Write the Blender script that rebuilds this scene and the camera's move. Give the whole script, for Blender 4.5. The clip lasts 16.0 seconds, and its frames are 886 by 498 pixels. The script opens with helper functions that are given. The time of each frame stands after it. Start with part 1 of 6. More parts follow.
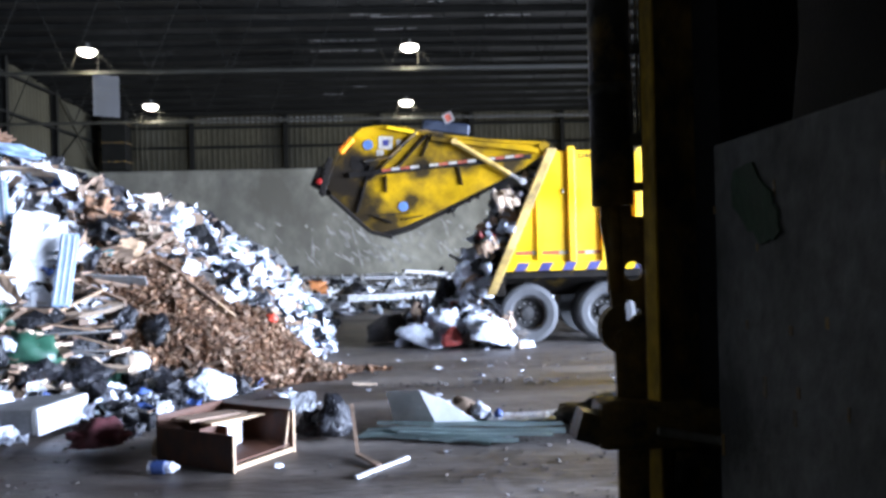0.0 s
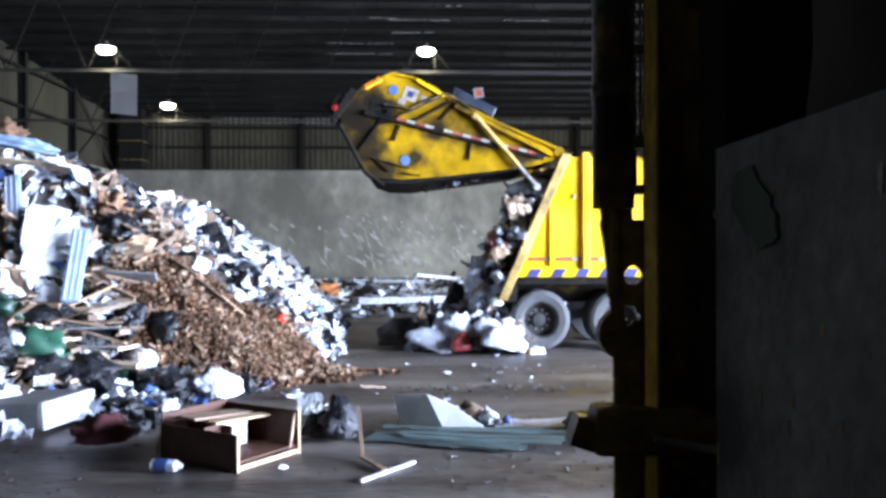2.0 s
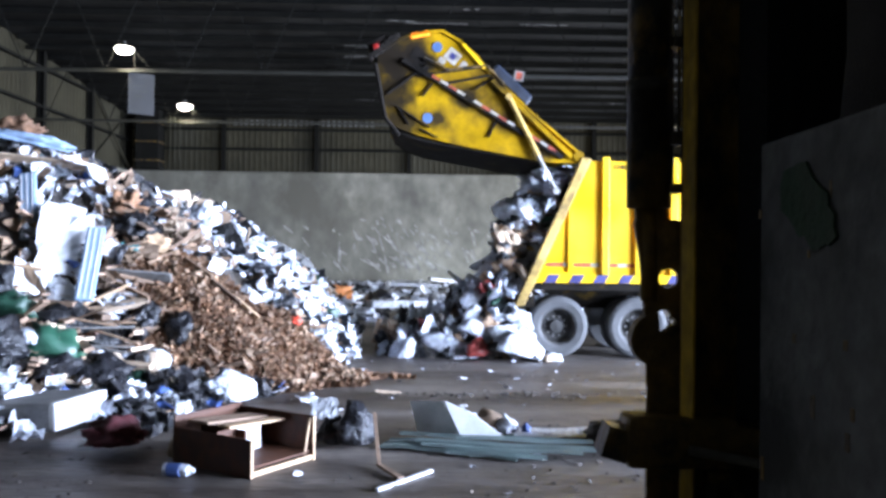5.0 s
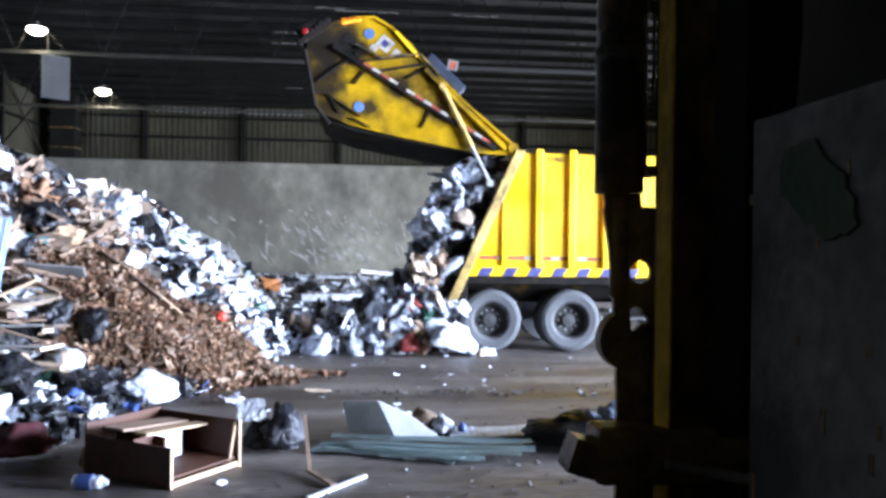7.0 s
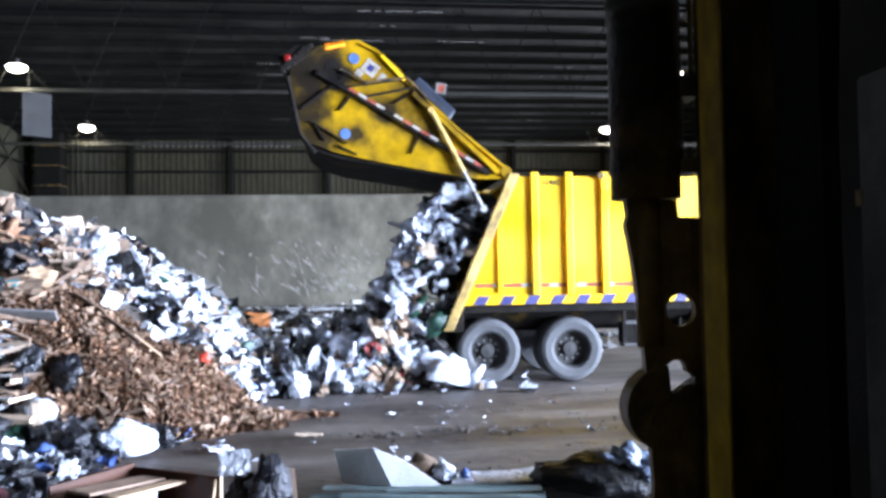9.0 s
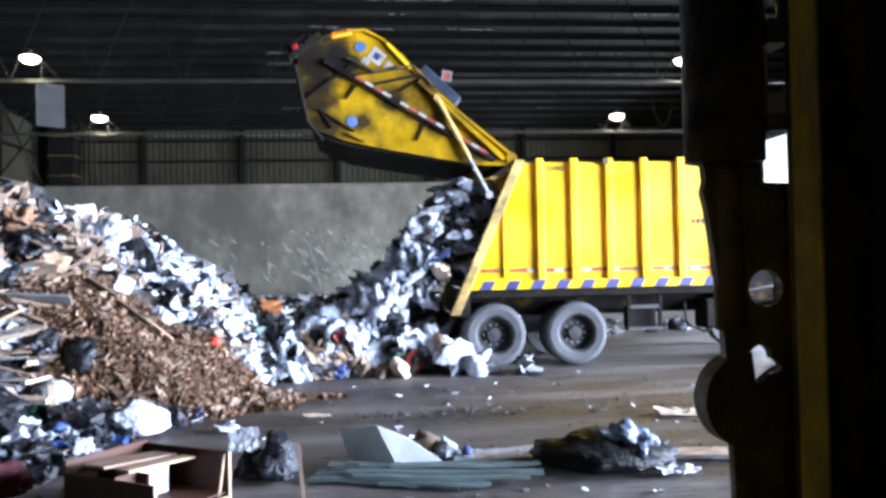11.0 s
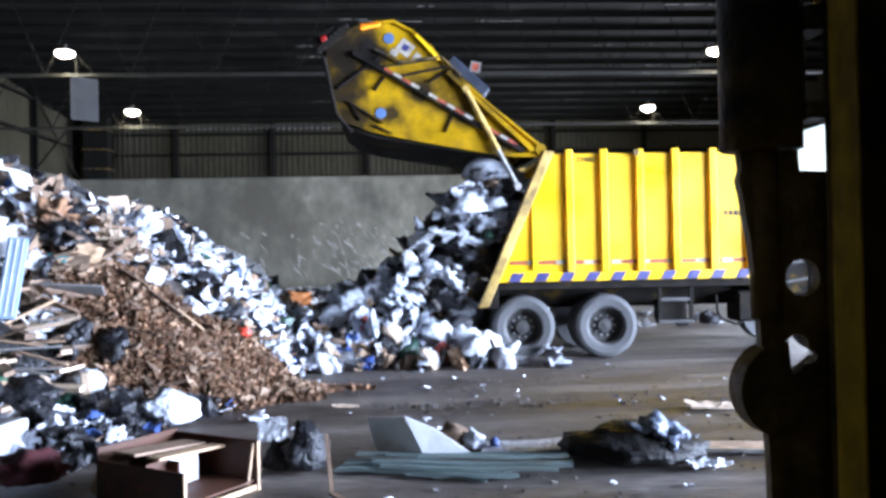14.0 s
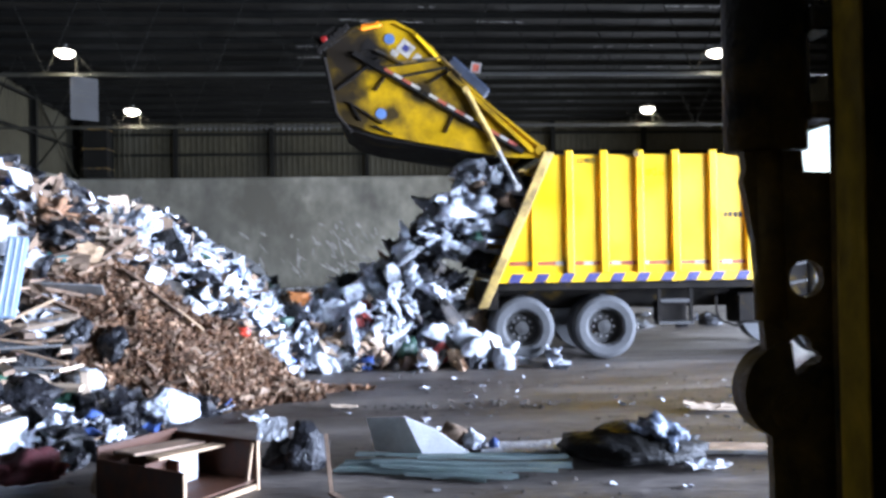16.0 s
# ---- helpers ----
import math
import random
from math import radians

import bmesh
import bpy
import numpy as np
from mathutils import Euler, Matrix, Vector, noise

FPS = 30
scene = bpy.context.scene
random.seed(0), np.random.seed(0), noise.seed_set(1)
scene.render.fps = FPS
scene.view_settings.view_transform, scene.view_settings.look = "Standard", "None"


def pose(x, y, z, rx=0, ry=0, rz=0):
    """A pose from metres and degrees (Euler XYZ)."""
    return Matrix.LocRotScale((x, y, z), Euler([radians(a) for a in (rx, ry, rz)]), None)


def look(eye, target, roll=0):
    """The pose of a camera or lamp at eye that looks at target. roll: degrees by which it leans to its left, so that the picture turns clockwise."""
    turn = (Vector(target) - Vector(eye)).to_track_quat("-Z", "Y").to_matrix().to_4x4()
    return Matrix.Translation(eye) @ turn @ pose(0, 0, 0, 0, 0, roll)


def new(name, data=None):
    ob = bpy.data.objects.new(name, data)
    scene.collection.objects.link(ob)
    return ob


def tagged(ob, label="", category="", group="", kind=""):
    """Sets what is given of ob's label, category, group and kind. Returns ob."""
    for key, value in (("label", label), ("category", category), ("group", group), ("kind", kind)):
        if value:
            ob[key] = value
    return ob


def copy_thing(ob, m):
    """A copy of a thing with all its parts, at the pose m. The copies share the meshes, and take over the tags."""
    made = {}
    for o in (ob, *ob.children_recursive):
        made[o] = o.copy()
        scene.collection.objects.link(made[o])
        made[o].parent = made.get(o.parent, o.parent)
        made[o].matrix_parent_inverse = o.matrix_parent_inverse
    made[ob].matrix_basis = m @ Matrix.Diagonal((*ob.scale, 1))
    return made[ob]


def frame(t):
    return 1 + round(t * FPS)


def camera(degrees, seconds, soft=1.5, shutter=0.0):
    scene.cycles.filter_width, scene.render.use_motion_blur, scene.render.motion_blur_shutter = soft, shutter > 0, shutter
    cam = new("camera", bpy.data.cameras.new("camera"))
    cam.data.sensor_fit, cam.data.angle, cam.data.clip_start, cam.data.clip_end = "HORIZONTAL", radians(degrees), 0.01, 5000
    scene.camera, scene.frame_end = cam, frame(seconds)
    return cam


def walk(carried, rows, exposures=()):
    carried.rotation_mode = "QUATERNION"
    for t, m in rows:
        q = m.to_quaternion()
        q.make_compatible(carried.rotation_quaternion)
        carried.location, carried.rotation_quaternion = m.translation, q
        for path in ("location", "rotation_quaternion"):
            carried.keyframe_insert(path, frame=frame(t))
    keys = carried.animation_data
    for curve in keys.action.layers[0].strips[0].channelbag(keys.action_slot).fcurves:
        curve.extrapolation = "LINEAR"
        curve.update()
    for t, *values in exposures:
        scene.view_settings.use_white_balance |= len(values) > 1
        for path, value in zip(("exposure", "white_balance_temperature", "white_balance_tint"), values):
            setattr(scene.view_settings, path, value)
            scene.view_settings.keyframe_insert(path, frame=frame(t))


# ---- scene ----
cam = camera(57.6, 16.0, soft=3.1)
PATH = [
    (0, (0.115, -0.313, 1.716), (0.205, 1.685, 1.711), -1.4),
    (0.5, (0.13, -0.306, 1.72), (0.218, 1.692, 1.709), -1.2),
    (1, (0.143, -0.294, 1.723), (0.222, 1.704, 1.715), -0.8),
    (1.5, (0.148, -0.267, 1.71), (0.214, 1.732, 1.709), -0.4),
    (2, (0.134, -0.226, 1.694), (0.192, 1.773, 1.702), -0.1),
    (2.5, (0.136, -0.255, 1.706), (0.184, 1.744, 1.718), 0.2),
    (3, (0.112, -0.261, 1.702), (0.152, 1.739, 1.721), 0.6),
    (3.5, (0.109, -0.253, 1.688), (0.14, 1.746, 1.712), 0.7),
    (4, (0.107, -0.246, 1.692), (0.129, 1.754, 1.714), 0.7),
    (6.5, (0.02, 0.243, 1.672), (0.104, 2.241, 1.68), 0.8),
    (7, (0.035, 0.235, 1.706), (0.236, 2.225, 1.706), 0.8),
    (7.5, (-0.01, 0.425, 1.716), (0.227, 2.412, 1.737), 0.6),
    (8, (-0.02, 0.627, 1.75), (0.217, 2.612, 1.81), 0),
    (8.5, (0.02, 0.768, 1.75), (0.251, 2.754, 1.819), -0.7),
    (11, (0.135, 0.571, 1.692), (0.326, 2.562, 1.731), -1.2),
    (11.5, (0.156, 0.567, 1.681), (0.325, 2.56, 1.715), -1.3),
    (12, (0.154, 0.574, 1.677), (0.302, 2.569, 1.709), -1.3),
    (12.5, (0.15, 0.582, 1.678), (0.281, 2.577, 1.707), -1.2),
    (13, (0.133, 0.565, 1.687), (0.257, 2.561, 1.713), -1.1),
    (13.5, (0.132, 0.572, 1.683), (0.252, 2.568, 1.707), -1.1),
    (14, (0.145, 0.601, 1.674), (0.264, 2.598, 1.697), -1.1),
    (14.5, (0.149, 0.612, 1.674), (0.267, 2.608, 1.696), -1.1),
    (15, (0.151, 0.606, 1.676), (0.269, 2.602, 1.698), -1.1),
    (15.5, (0.152, 0.608, 1.68), (0.27, 2.604, 1.702), -1.1),
    (16, (0.136, 0.599, 1.671), (0.257, 2.595, 1.696), -0.9),
]
walk(cam, [(t, look(e, g, r)) for t, e, g, r in PATH], exposures=((0, 1.73), (4, 1.72), (8.5, 1.77), (11, 1.62), (16, 1.51)))

# ---- world and light ----
world = bpy.data.worlds.new("sky")
scene.world = world
world.use_nodes = True
_wn = world.node_tree
_sky = _wn.nodes.new("ShaderNodeTexSky")
_sky.sky_type, _sky.sun_disc = "NISHITA", False
_sky.sun_elevation, _sky.sun_rotation = radians(40), radians(90)
_wn.links.new(_sky.outputs[0], _wn.nodes["Background"].inputs[0])
_wn.nodes["Background"].inputs[1].default_value = 0.15


def lamp(name, kind, m, energy, color, **more):
    d = bpy.data.lights.new(name, kind)
    d.energy, d.color = energy, color
    for k, v in more.items():
        if k == "size":
            d.size = v
        if k == "size_y":
            d.size_y = v
        if k == "spread":
            d.spread = v
        if k == "radius":
            d.shadow_soft_size = v
    if kind == "AREA":
        d.shape = "RECTANGLE"
    ob = new(name, d)
    ob.matrix_world = m
    return ob


# daylight that comes in by the two truck doors of the east side
lamp("door_daylight", "AREA", look((23.6, 4.0, 3.6), (-3.0, 10.0, -3.0)), 9900, (0.63, 0.757, 1.07), size=17.6, size_y=6.8, spread=radians(125))
lamp("door_daylight_far", "AREA", look((23.6, 39.0, 2.8), (-4.0, 36.0, 0.6)), 4300, (0.74, 0.82, 1.0), size=15.0, size_y=5.2, spread=radians(130))
BAY = [(-11.8, 30.81, 9.45), (0.41, 30.81, 9.45), (12.61, 30.81, 9.45), (-11.93, 38.81, 8.76), (0.27, 38.81, 8.76), (12.47, 38.81, 8.76)]
for _p in BAY:
    lamp("high_bay_glow", "POINT", pose(_p[0], _p[1], _p[2] - 0.32), 95, (1.0, 0.94, 0.76), radius=0.12)


# ---- materials ----
def mat(name, color, rough=0.6, metal=0.0, var=0.35, scale=6.0, bump=0.25, stain=None, amount=0.4, spread=0.0, stretch=(1, 1, 1), fine=60.0, emit=0.0, spec=0.5):
    """Base colour with grain at two scales, a stain colour in patches, and spread of brightness between pieces."""
    m = bpy.data.materials.new(name)
    m.use_nodes = True
    n, l = m.node_tree.nodes, m.node_tree.links
    b = n["Principled BSDF"]
    co = n.new("ShaderNodeTexCoord")
    mp = n.new("ShaderNodeMapping")
    mp.inputs["Scale"].default_value = stretch
    l.new(co.outputs["Object"], mp.inputs[0])
    big, small = n.new("ShaderNodeTexNoise"), n.new("ShaderNodeTexNoise")
    for t, s, d in ((big, scale, 6.0), (small, fine, 4.0)):
        t.inputs["Scale"].default_value, t.inputs["Detail"].default_value = s, d
        l.new(mp.outputs[0], t.inputs["Vector"])
    ramp = n.new("ShaderNodeMapRange")
    ramp.inputs["From Min"].default_value, ramp.inputs["From Max"].default_value = 0.3, 0.7
    ramp.inputs["To Min"].default_value, ramp.inputs["To Max"].default_value = 1 - var, 1 + var
    l.new(big.outputs["Fac"], ramp.inputs["Value"])
    grain = n.new("ShaderNodeMapRange")
    grain.inputs["From Min"].default_value, grain.inputs["From Max"].default_value = 0.3, 0.7
    grain.inputs["To Min"].default_value, grain.inputs["To Max"].default_value = 1 - var * 0.5, 1 + var * 0.5
    l.new(small.outputs["Fac"], grain.inputs["Value"])
    mul = n.new("ShaderNodeMath")
    mul.operation = "MULTIPLY"
    l.new(ramp.outputs[0], mul.inputs[0]), l.new(grain.outputs[0], mul.inputs[1])
    value = mul.outputs[0]
    if spread:
        info, geo = n.new("ShaderNodeObjectInfo"), n.new("ShaderNodeNewGeometry")
        add, wrap, rng, m2 = n.new("ShaderNodeMath"), n.new("ShaderNodeMath"), n.new("ShaderNodeMapRange"), n.new("ShaderNodeMath")
        wrap.operation, m2.operation = "FRACT", "MULTIPLY"
        l.new(info.outputs["Random"], add.inputs[0]), l.new(geo.outputs["Random Per Island"], add.inputs[1])
        l.new(add.outputs[0], wrap.inputs[0]), l.new(wrap.outputs[0], rng.inputs["Value"])
        rng.inputs["To Min"].default_value, rng.inputs["To Max"].default_value = 1 - spread, 1 + spread * 0.6
        l.new(value, m2.inputs[0]), l.new(rng.outputs[0], m2.inputs[1])
        value = m2.outputs[0]
    sc = n.new("ShaderNodeMix")
    sc.data_type, sc.blend_type = "RGBA", "MULTIPLY"
    sc.inputs[0].default_value = 1.0
    sc.inputs[6].default_value = (*color, 1)
    l.new(value, sc.inputs[7])
    out = sc.outputs[2]
    if stain:
        st = n.new("ShaderNodeTexNoise")
        st.inputs["Scale"].default_value, st.inputs["Detail"].default_value, st.inputs["Roughness"].default_value = scale * 0.45, 8.0, 0.65
        l.new(mp.outputs[0], st.inputs["Vector"])
        r2 = n.new("ShaderNodeMapRange")
        r2.inputs["From Min"].default_value, r2.inputs["From Max"].default_value = 0.62 - amount * 0.3, 0.74 - amount * 0.2
        l.new(st.outputs["Fac"], r2.inputs["Value"])
        mx = n.new("ShaderNodeMix")
        mx.data_type = "RGBA"
        l.new(r2.outputs[0], mx.inputs[0]), l.new(out, mx.inputs[6])
        mx.inputs[7].default_value = (*stain, 1)
        out = mx.outputs[2]
    l.new(out, b.inputs["Base Color"])
    rr = n.new("ShaderNodeMapRange")
    rr.inputs["From Min"].default_value, rr.inputs["From Max"].default_value = 0.3, 0.7
    rr.inputs["To Min"].default_value, rr.inputs["To Max"].default_value = max(0.05, rough - 0.15), min(1, rough + 0.15)
    l.new(big.outputs["Fac"], rr.inputs["Value"]), l.new(rr.outputs[0], b.inputs["Roughness"])
    b.inputs["Metallic"].default_value = metal
    b.inputs["Specular IOR Level"].default_value = spec
    if bump:
        bp = n.new("ShaderNodeBump")
        bp.inputs["Strength"].default_value, bp.inputs["Distance"].default_value = bump, 0.05 if bump > 0.45 else 0.02
        l.new(small.outputs["Fac"], bp.inputs["Height"]), l.new(bp.outputs[0], b.inputs["Normal"])
    if emit:
        b.inputs["Emission Color"].default_value, b.inputs["Emission Strength"].default_value = (*color, 1), emit
    return m


M_FLOOR = mat("worn_concrete_floor", (0.118, 0.1, 0.085), 0.58, var=0.65, scale=1.4, bump=0.5, stain=(0.034, 0.023, 0.016), amount=0.62, stretch=(0.28, 1.3, 1), fine=16)
M_PUSH = mat("push_wall_concrete", (0.195, 0.19, 0.158), 0.85, var=0.5, scale=0.3, bump=0.15, stain=(0.105, 0.1, 0.08), amount=0.55, stretch=(1, 1, 0.7), fine=1.6)
M_SCRAPE = mat("scraped_concrete", (0.27, 0.266, 0.245), 0.75, var=0.5, scale=2.0)
# Dusty cladding, its base colour lowered to keep the upper walls dim
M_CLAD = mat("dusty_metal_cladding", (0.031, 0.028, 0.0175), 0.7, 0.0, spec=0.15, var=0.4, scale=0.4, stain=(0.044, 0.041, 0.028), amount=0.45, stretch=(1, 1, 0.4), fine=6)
# Steel and roof deck are near black: overhead gloom put into the base colour
M_STEEL = mat("near_black_steel", (0.0075, 0.0073, 0.006), 0.85, 0.0, var=0.4, scale=1.5, spec=0.1)
# Chord colour cut to near black, so it fades away from the lamps
M_CHORD = mat("darkened_truss_steel", (0.017, 0.0155, 0.0095), 0.6, 0.0, var=0.3, scale=2.0)
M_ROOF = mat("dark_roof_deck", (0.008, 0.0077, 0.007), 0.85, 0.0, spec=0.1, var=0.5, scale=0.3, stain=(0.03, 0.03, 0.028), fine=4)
M_FOIL = mat("torn_insulation_foil", (0.1, 0.1, 0.097), 0.6, 0.0, var=0.6, scale=1.2)
M_YELLOW = mat("yellow_truck_paint", (0.9, 0.53, 0.008), 0.42, var=0.1, scale=1.2, bump=0.06, stain=(0.5, 0.32, 0.02), amount=0.12)
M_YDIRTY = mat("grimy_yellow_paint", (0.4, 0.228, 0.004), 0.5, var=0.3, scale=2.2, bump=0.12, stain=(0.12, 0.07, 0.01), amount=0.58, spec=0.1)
# Grease, and the shade below the skirt and hopper, in one near-black
M_YDARK = mat("grease_shade_steel", (0.014, 0.012, 0.01), 0.8, 0.0, spec=0.06, var=0.5, scale=4.0, stain=(0.09, 0.055, 0.008), amount=0.15)
M_YBOOM = mat("rubbed_yellow_boom_paint", (0.6, 0.37, 0.02), 0.5, var=0.6, scale=7.0, bump=0.3, stain=(0.05, 0.03, 0.015), amount=0.5, stretch=(1, 1, 0.35))
M_BLACKST = mat("oily_black_steel", (0.022, 0.02, 0.016), 0.5, 0.0, var=0.5, scale=9.0, stain=(0.24, 0.14, 0.03), amount=0.6, spec=0.35)
M_CHROME = mat("chromed_rod", (0.6, 0.6, 0.62), 0.22, 1.0, var=0.15, scale=5.0, bump=0.05)
M_GREYST = mat("bare_grey_steel", (0.3, 0.29, 0.27), 0.45, 0.6, var=0.3, scale=5.0)
M_FRAME = mat("rubbed_tan_frame_steel", (0.5, 0.33, 0.09), 0.5, 0.1, var=0.4, scale=3.0, stain=(0.12, 0.08, 0.03), amount=0.35)
M_RED = mat("red_reflector", (0.3, 0.06, 0.03), 0.5, var=0.5)
M_WHITE = mat("white_reflector", (0.36, 0.32, 0.26), 0.5, var=0.5)
M_BLUE = mat("blue_stripe_paint", (0.035, 0.035, 0.13), 0.45, var=0.25, scale=3.0)
M_STICKER = mat("blue_round_sticker", (0.08, 0.15, 0.3), 0.5, var=0.25, scale=6.0)
M_TYRE = mat("dusty_rubber", (0.06, 0.06, 0.06), 0.8, var=0.3, scale=5.0, bump=0.3)
M_RIM = mat("dirty_wheel_steel", (0.04, 0.038, 0.035), 0.6, 0.2, var=0.4, scale=6.0)
M_TAIL = mat("lit_red_lamp", (0.22, 0.01, 0.008), 0.4, var=0.05, emit=0.05)
M_AMBER = mat("lit_amber_lamp", (1.0, 0.25, 0.02), 0.3, var=0.05, emit=0.5)
M_CAB = mat("white_cab_paint", (0.75, 0.75, 0.74), 0.4, var=0.1, scale=1.5)
M_GLASS = mat("dark_cab_glass", (0.02, 0.025, 0.03), 0.08, var=0.1)
M_LAMPGLOW = mat("lit_lamp_glass", (1.0, 0.96, 0.85), 0.3, var=0.02, emit=3.0)
M_LAMPCAP = mat("lamp_housing", (0.06, 0.06, 0.055), 0.5, 0.5)
# Sign panel coloured near black to stay dim beside its lamp
M_PANEL = mat("darkened_hanging_panel", (0.017, 0.017, 0.0165), 0.7, var=0.4, scale=2.5)
M_DKPLATE = mat("dark_blue_plate", (0.016, 0.018, 0.026), 0.6, 0.1, var=0.35, scale=3.0)
M_SIDEWALL = mat("rough_cast_concrete", (0.14, 0.14, 0.14), 0.9, var=0.45, scale=2.2, bump=0.35, spec=0.2, stain=(0.05, 0.05, 0.05), amount=0.4, fine=25)
M_GREEN = mat("green_cloth", (0.02, 0.05, 0.024), 0.9, var=0.4, scale=8)


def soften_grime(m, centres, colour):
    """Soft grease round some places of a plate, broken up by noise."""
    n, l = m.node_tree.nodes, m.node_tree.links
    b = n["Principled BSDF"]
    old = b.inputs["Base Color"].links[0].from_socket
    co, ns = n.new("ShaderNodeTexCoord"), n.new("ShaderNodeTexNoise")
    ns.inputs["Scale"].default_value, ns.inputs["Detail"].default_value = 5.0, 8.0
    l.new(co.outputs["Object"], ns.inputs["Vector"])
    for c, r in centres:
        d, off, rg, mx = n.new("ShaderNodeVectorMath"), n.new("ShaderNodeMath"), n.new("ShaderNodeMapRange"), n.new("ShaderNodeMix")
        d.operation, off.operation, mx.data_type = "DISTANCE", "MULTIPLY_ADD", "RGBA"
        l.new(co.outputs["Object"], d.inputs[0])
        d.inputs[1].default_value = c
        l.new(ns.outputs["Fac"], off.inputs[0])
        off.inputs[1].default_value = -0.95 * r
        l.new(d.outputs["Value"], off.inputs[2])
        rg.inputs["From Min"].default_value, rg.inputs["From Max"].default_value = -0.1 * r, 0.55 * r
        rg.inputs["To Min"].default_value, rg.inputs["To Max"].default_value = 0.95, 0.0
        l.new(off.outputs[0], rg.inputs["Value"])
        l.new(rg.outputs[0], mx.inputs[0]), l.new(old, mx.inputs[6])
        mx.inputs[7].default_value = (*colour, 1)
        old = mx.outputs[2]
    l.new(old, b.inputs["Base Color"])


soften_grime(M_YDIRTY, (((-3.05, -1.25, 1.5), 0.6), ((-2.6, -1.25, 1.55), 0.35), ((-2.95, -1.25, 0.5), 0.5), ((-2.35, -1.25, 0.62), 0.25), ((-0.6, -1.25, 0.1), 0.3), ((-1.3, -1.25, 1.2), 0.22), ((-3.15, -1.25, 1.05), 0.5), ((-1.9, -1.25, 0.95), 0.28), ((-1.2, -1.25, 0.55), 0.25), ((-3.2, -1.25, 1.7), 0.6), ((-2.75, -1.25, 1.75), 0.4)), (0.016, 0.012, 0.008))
# waste
M_BLK = mat("black_bag_plastic", (0.013, 0.013, 0.015), 0.36, var=0.4, scale=8.0, bump=0.9, spread=0.5, fine=17, spec=0.36)
M_WHT = mat("white_bag_plastic", (0.62, 0.65, 0.71), 0.45, var=0.3, scale=7.0, bump=1.0, spread=0.36, fine=20)
M_GRY = mat("grey_bag_plastic", (0.36, 0.37, 0.385), 0.38, var=0.4, scale=7.0, bump=0.9, spread=0.5, fine=17)
M_CARD = mat("brown_cardboard", (0.27, 0.18, 0.115), 0.8, var=0.25, scale=6.0, bump=0.2, spread=0.5)
M_PALE = mat("pale_cardboard", (0.5, 0.38, 0.27), 0.8, var=0.25, scale=6.0, bump=0.2, spread=0.4)
M_WOOD = mat("splintered_wood", (0.2, 0.13, 0.085), 0.75, var=0.35, scale=5.0, bump=0.3, spread=0.5, stretch=(0.3, 3, 3))
M_MULCH = mat("brown_leaf_mulch", (0.165, 0.086, 0.045), 0.9, var=0.45, scale=10.0, bump=0.4, spread=0.55)
M_DARKW = mat("dark_mixed_waste", (0.05, 0.043, 0.038), 0.8, var=0.6, scale=3.0, bump=0.8, stain=(0.14, 0.11, 0.08), amount=0.3, fine=18)
M_BLU = mat("blue_plastic", (0.06, 0.11, 0.3), 0.4, var=0.25, scale=6.0, spread=0.5)
M_REDW = mat("red_plastic", (0.3, 0.05, 0.04), 0.45, var=0.3, scale=6.0, spread=0.5)
M_TEAL = mat("green_plastic", (0.016, 0.06, 0.036), 0.45, var=0.3, scale=6.0, spread=0.5)
M_FOAM = mat("white_foam", (0.6, 0.61, 0.63), 0.8, var=0.08, scale=6.0, bump=0.15)
M_FOAMG = mat("dull_grey_foam", (0.16, 0.157, 0.15), 0.85, var=0.3, scale=4.0)
M_TICK = mat("pale_blue_ticking", (0.2, 0.28, 0.38), 0.85, var=0.2, scale=4.0)
M_VENEER = mat("red_brown_veneer", (0.066, 0.026, 0.013), 0.6, var=0.45, scale=3.0, stretch=(0.4, 3, 3), bump=0.1, spec=0.25)
M_RAWWOOD = mat("raw_pine_edge", (0.4, 0.27, 0.16), 0.7, var=0.25, scale=5.0, stretch=(0.4, 3, 3))
M_SHEET = mat("grey_green_sheet_metal", (0.33, 0.41, 0.4), 0.4, 0.35, var=0.2, scale=2.0, bump=0.1)
M_MAROON = mat("dark_red_cloth", (0.09, 0.02, 0.024), 0.85, var=0.4, scale=6.0)
M_TARP = mat("dull_black_tarp", (0.009, 0.0085, 0.008), 0.6, var=0.5, scale=4.0, bump=0.7, stain=(0.022, 0.02, 0.017), amount=0.3, fine=12, spec=0.25)
M_CRINKLE = mat("bluish_crinkled_film", (0.2, 0.24, 0.32), 0.35, var=0.6, scale=9.0, bump=0.9, stain=(0.04, 0.045, 0.06), amount=0.6, fine=14)
M_ORANGE = mat("orange_board", (0.55, 0.2, 0.06), 0.7, var=0.2)


# ---- mesh helpers ----
def bx(bm, c, s, m=None):
    """A box round c of size s, turned by m."""
    r = bmesh.ops.create_cube(bm, size=1.0)
    t = Matrix.Translation(c) @ (m or Matrix()) @ Matrix.Diagonal((*s, 1))
    bmesh.ops.transform(bm, matrix=t, verts=r["verts"])
    return r["verts"]


def cyl(bm, a, b, r, seg=14, r2=None):
    a, b = Vector(a), Vector(b)
    d = b - a
    v = bmesh.ops.create_cone(bm, cap_ends=True, segments=seg, radius1=r, radius2=r if r2 is None else r2, depth=d.length)["verts"]
    bmesh.ops.transform(bm, matrix=Matrix.Translation((a + b) / 2) @ d.to_track_quat("Z", "Y").to_matrix().to_4x4(), verts=v)


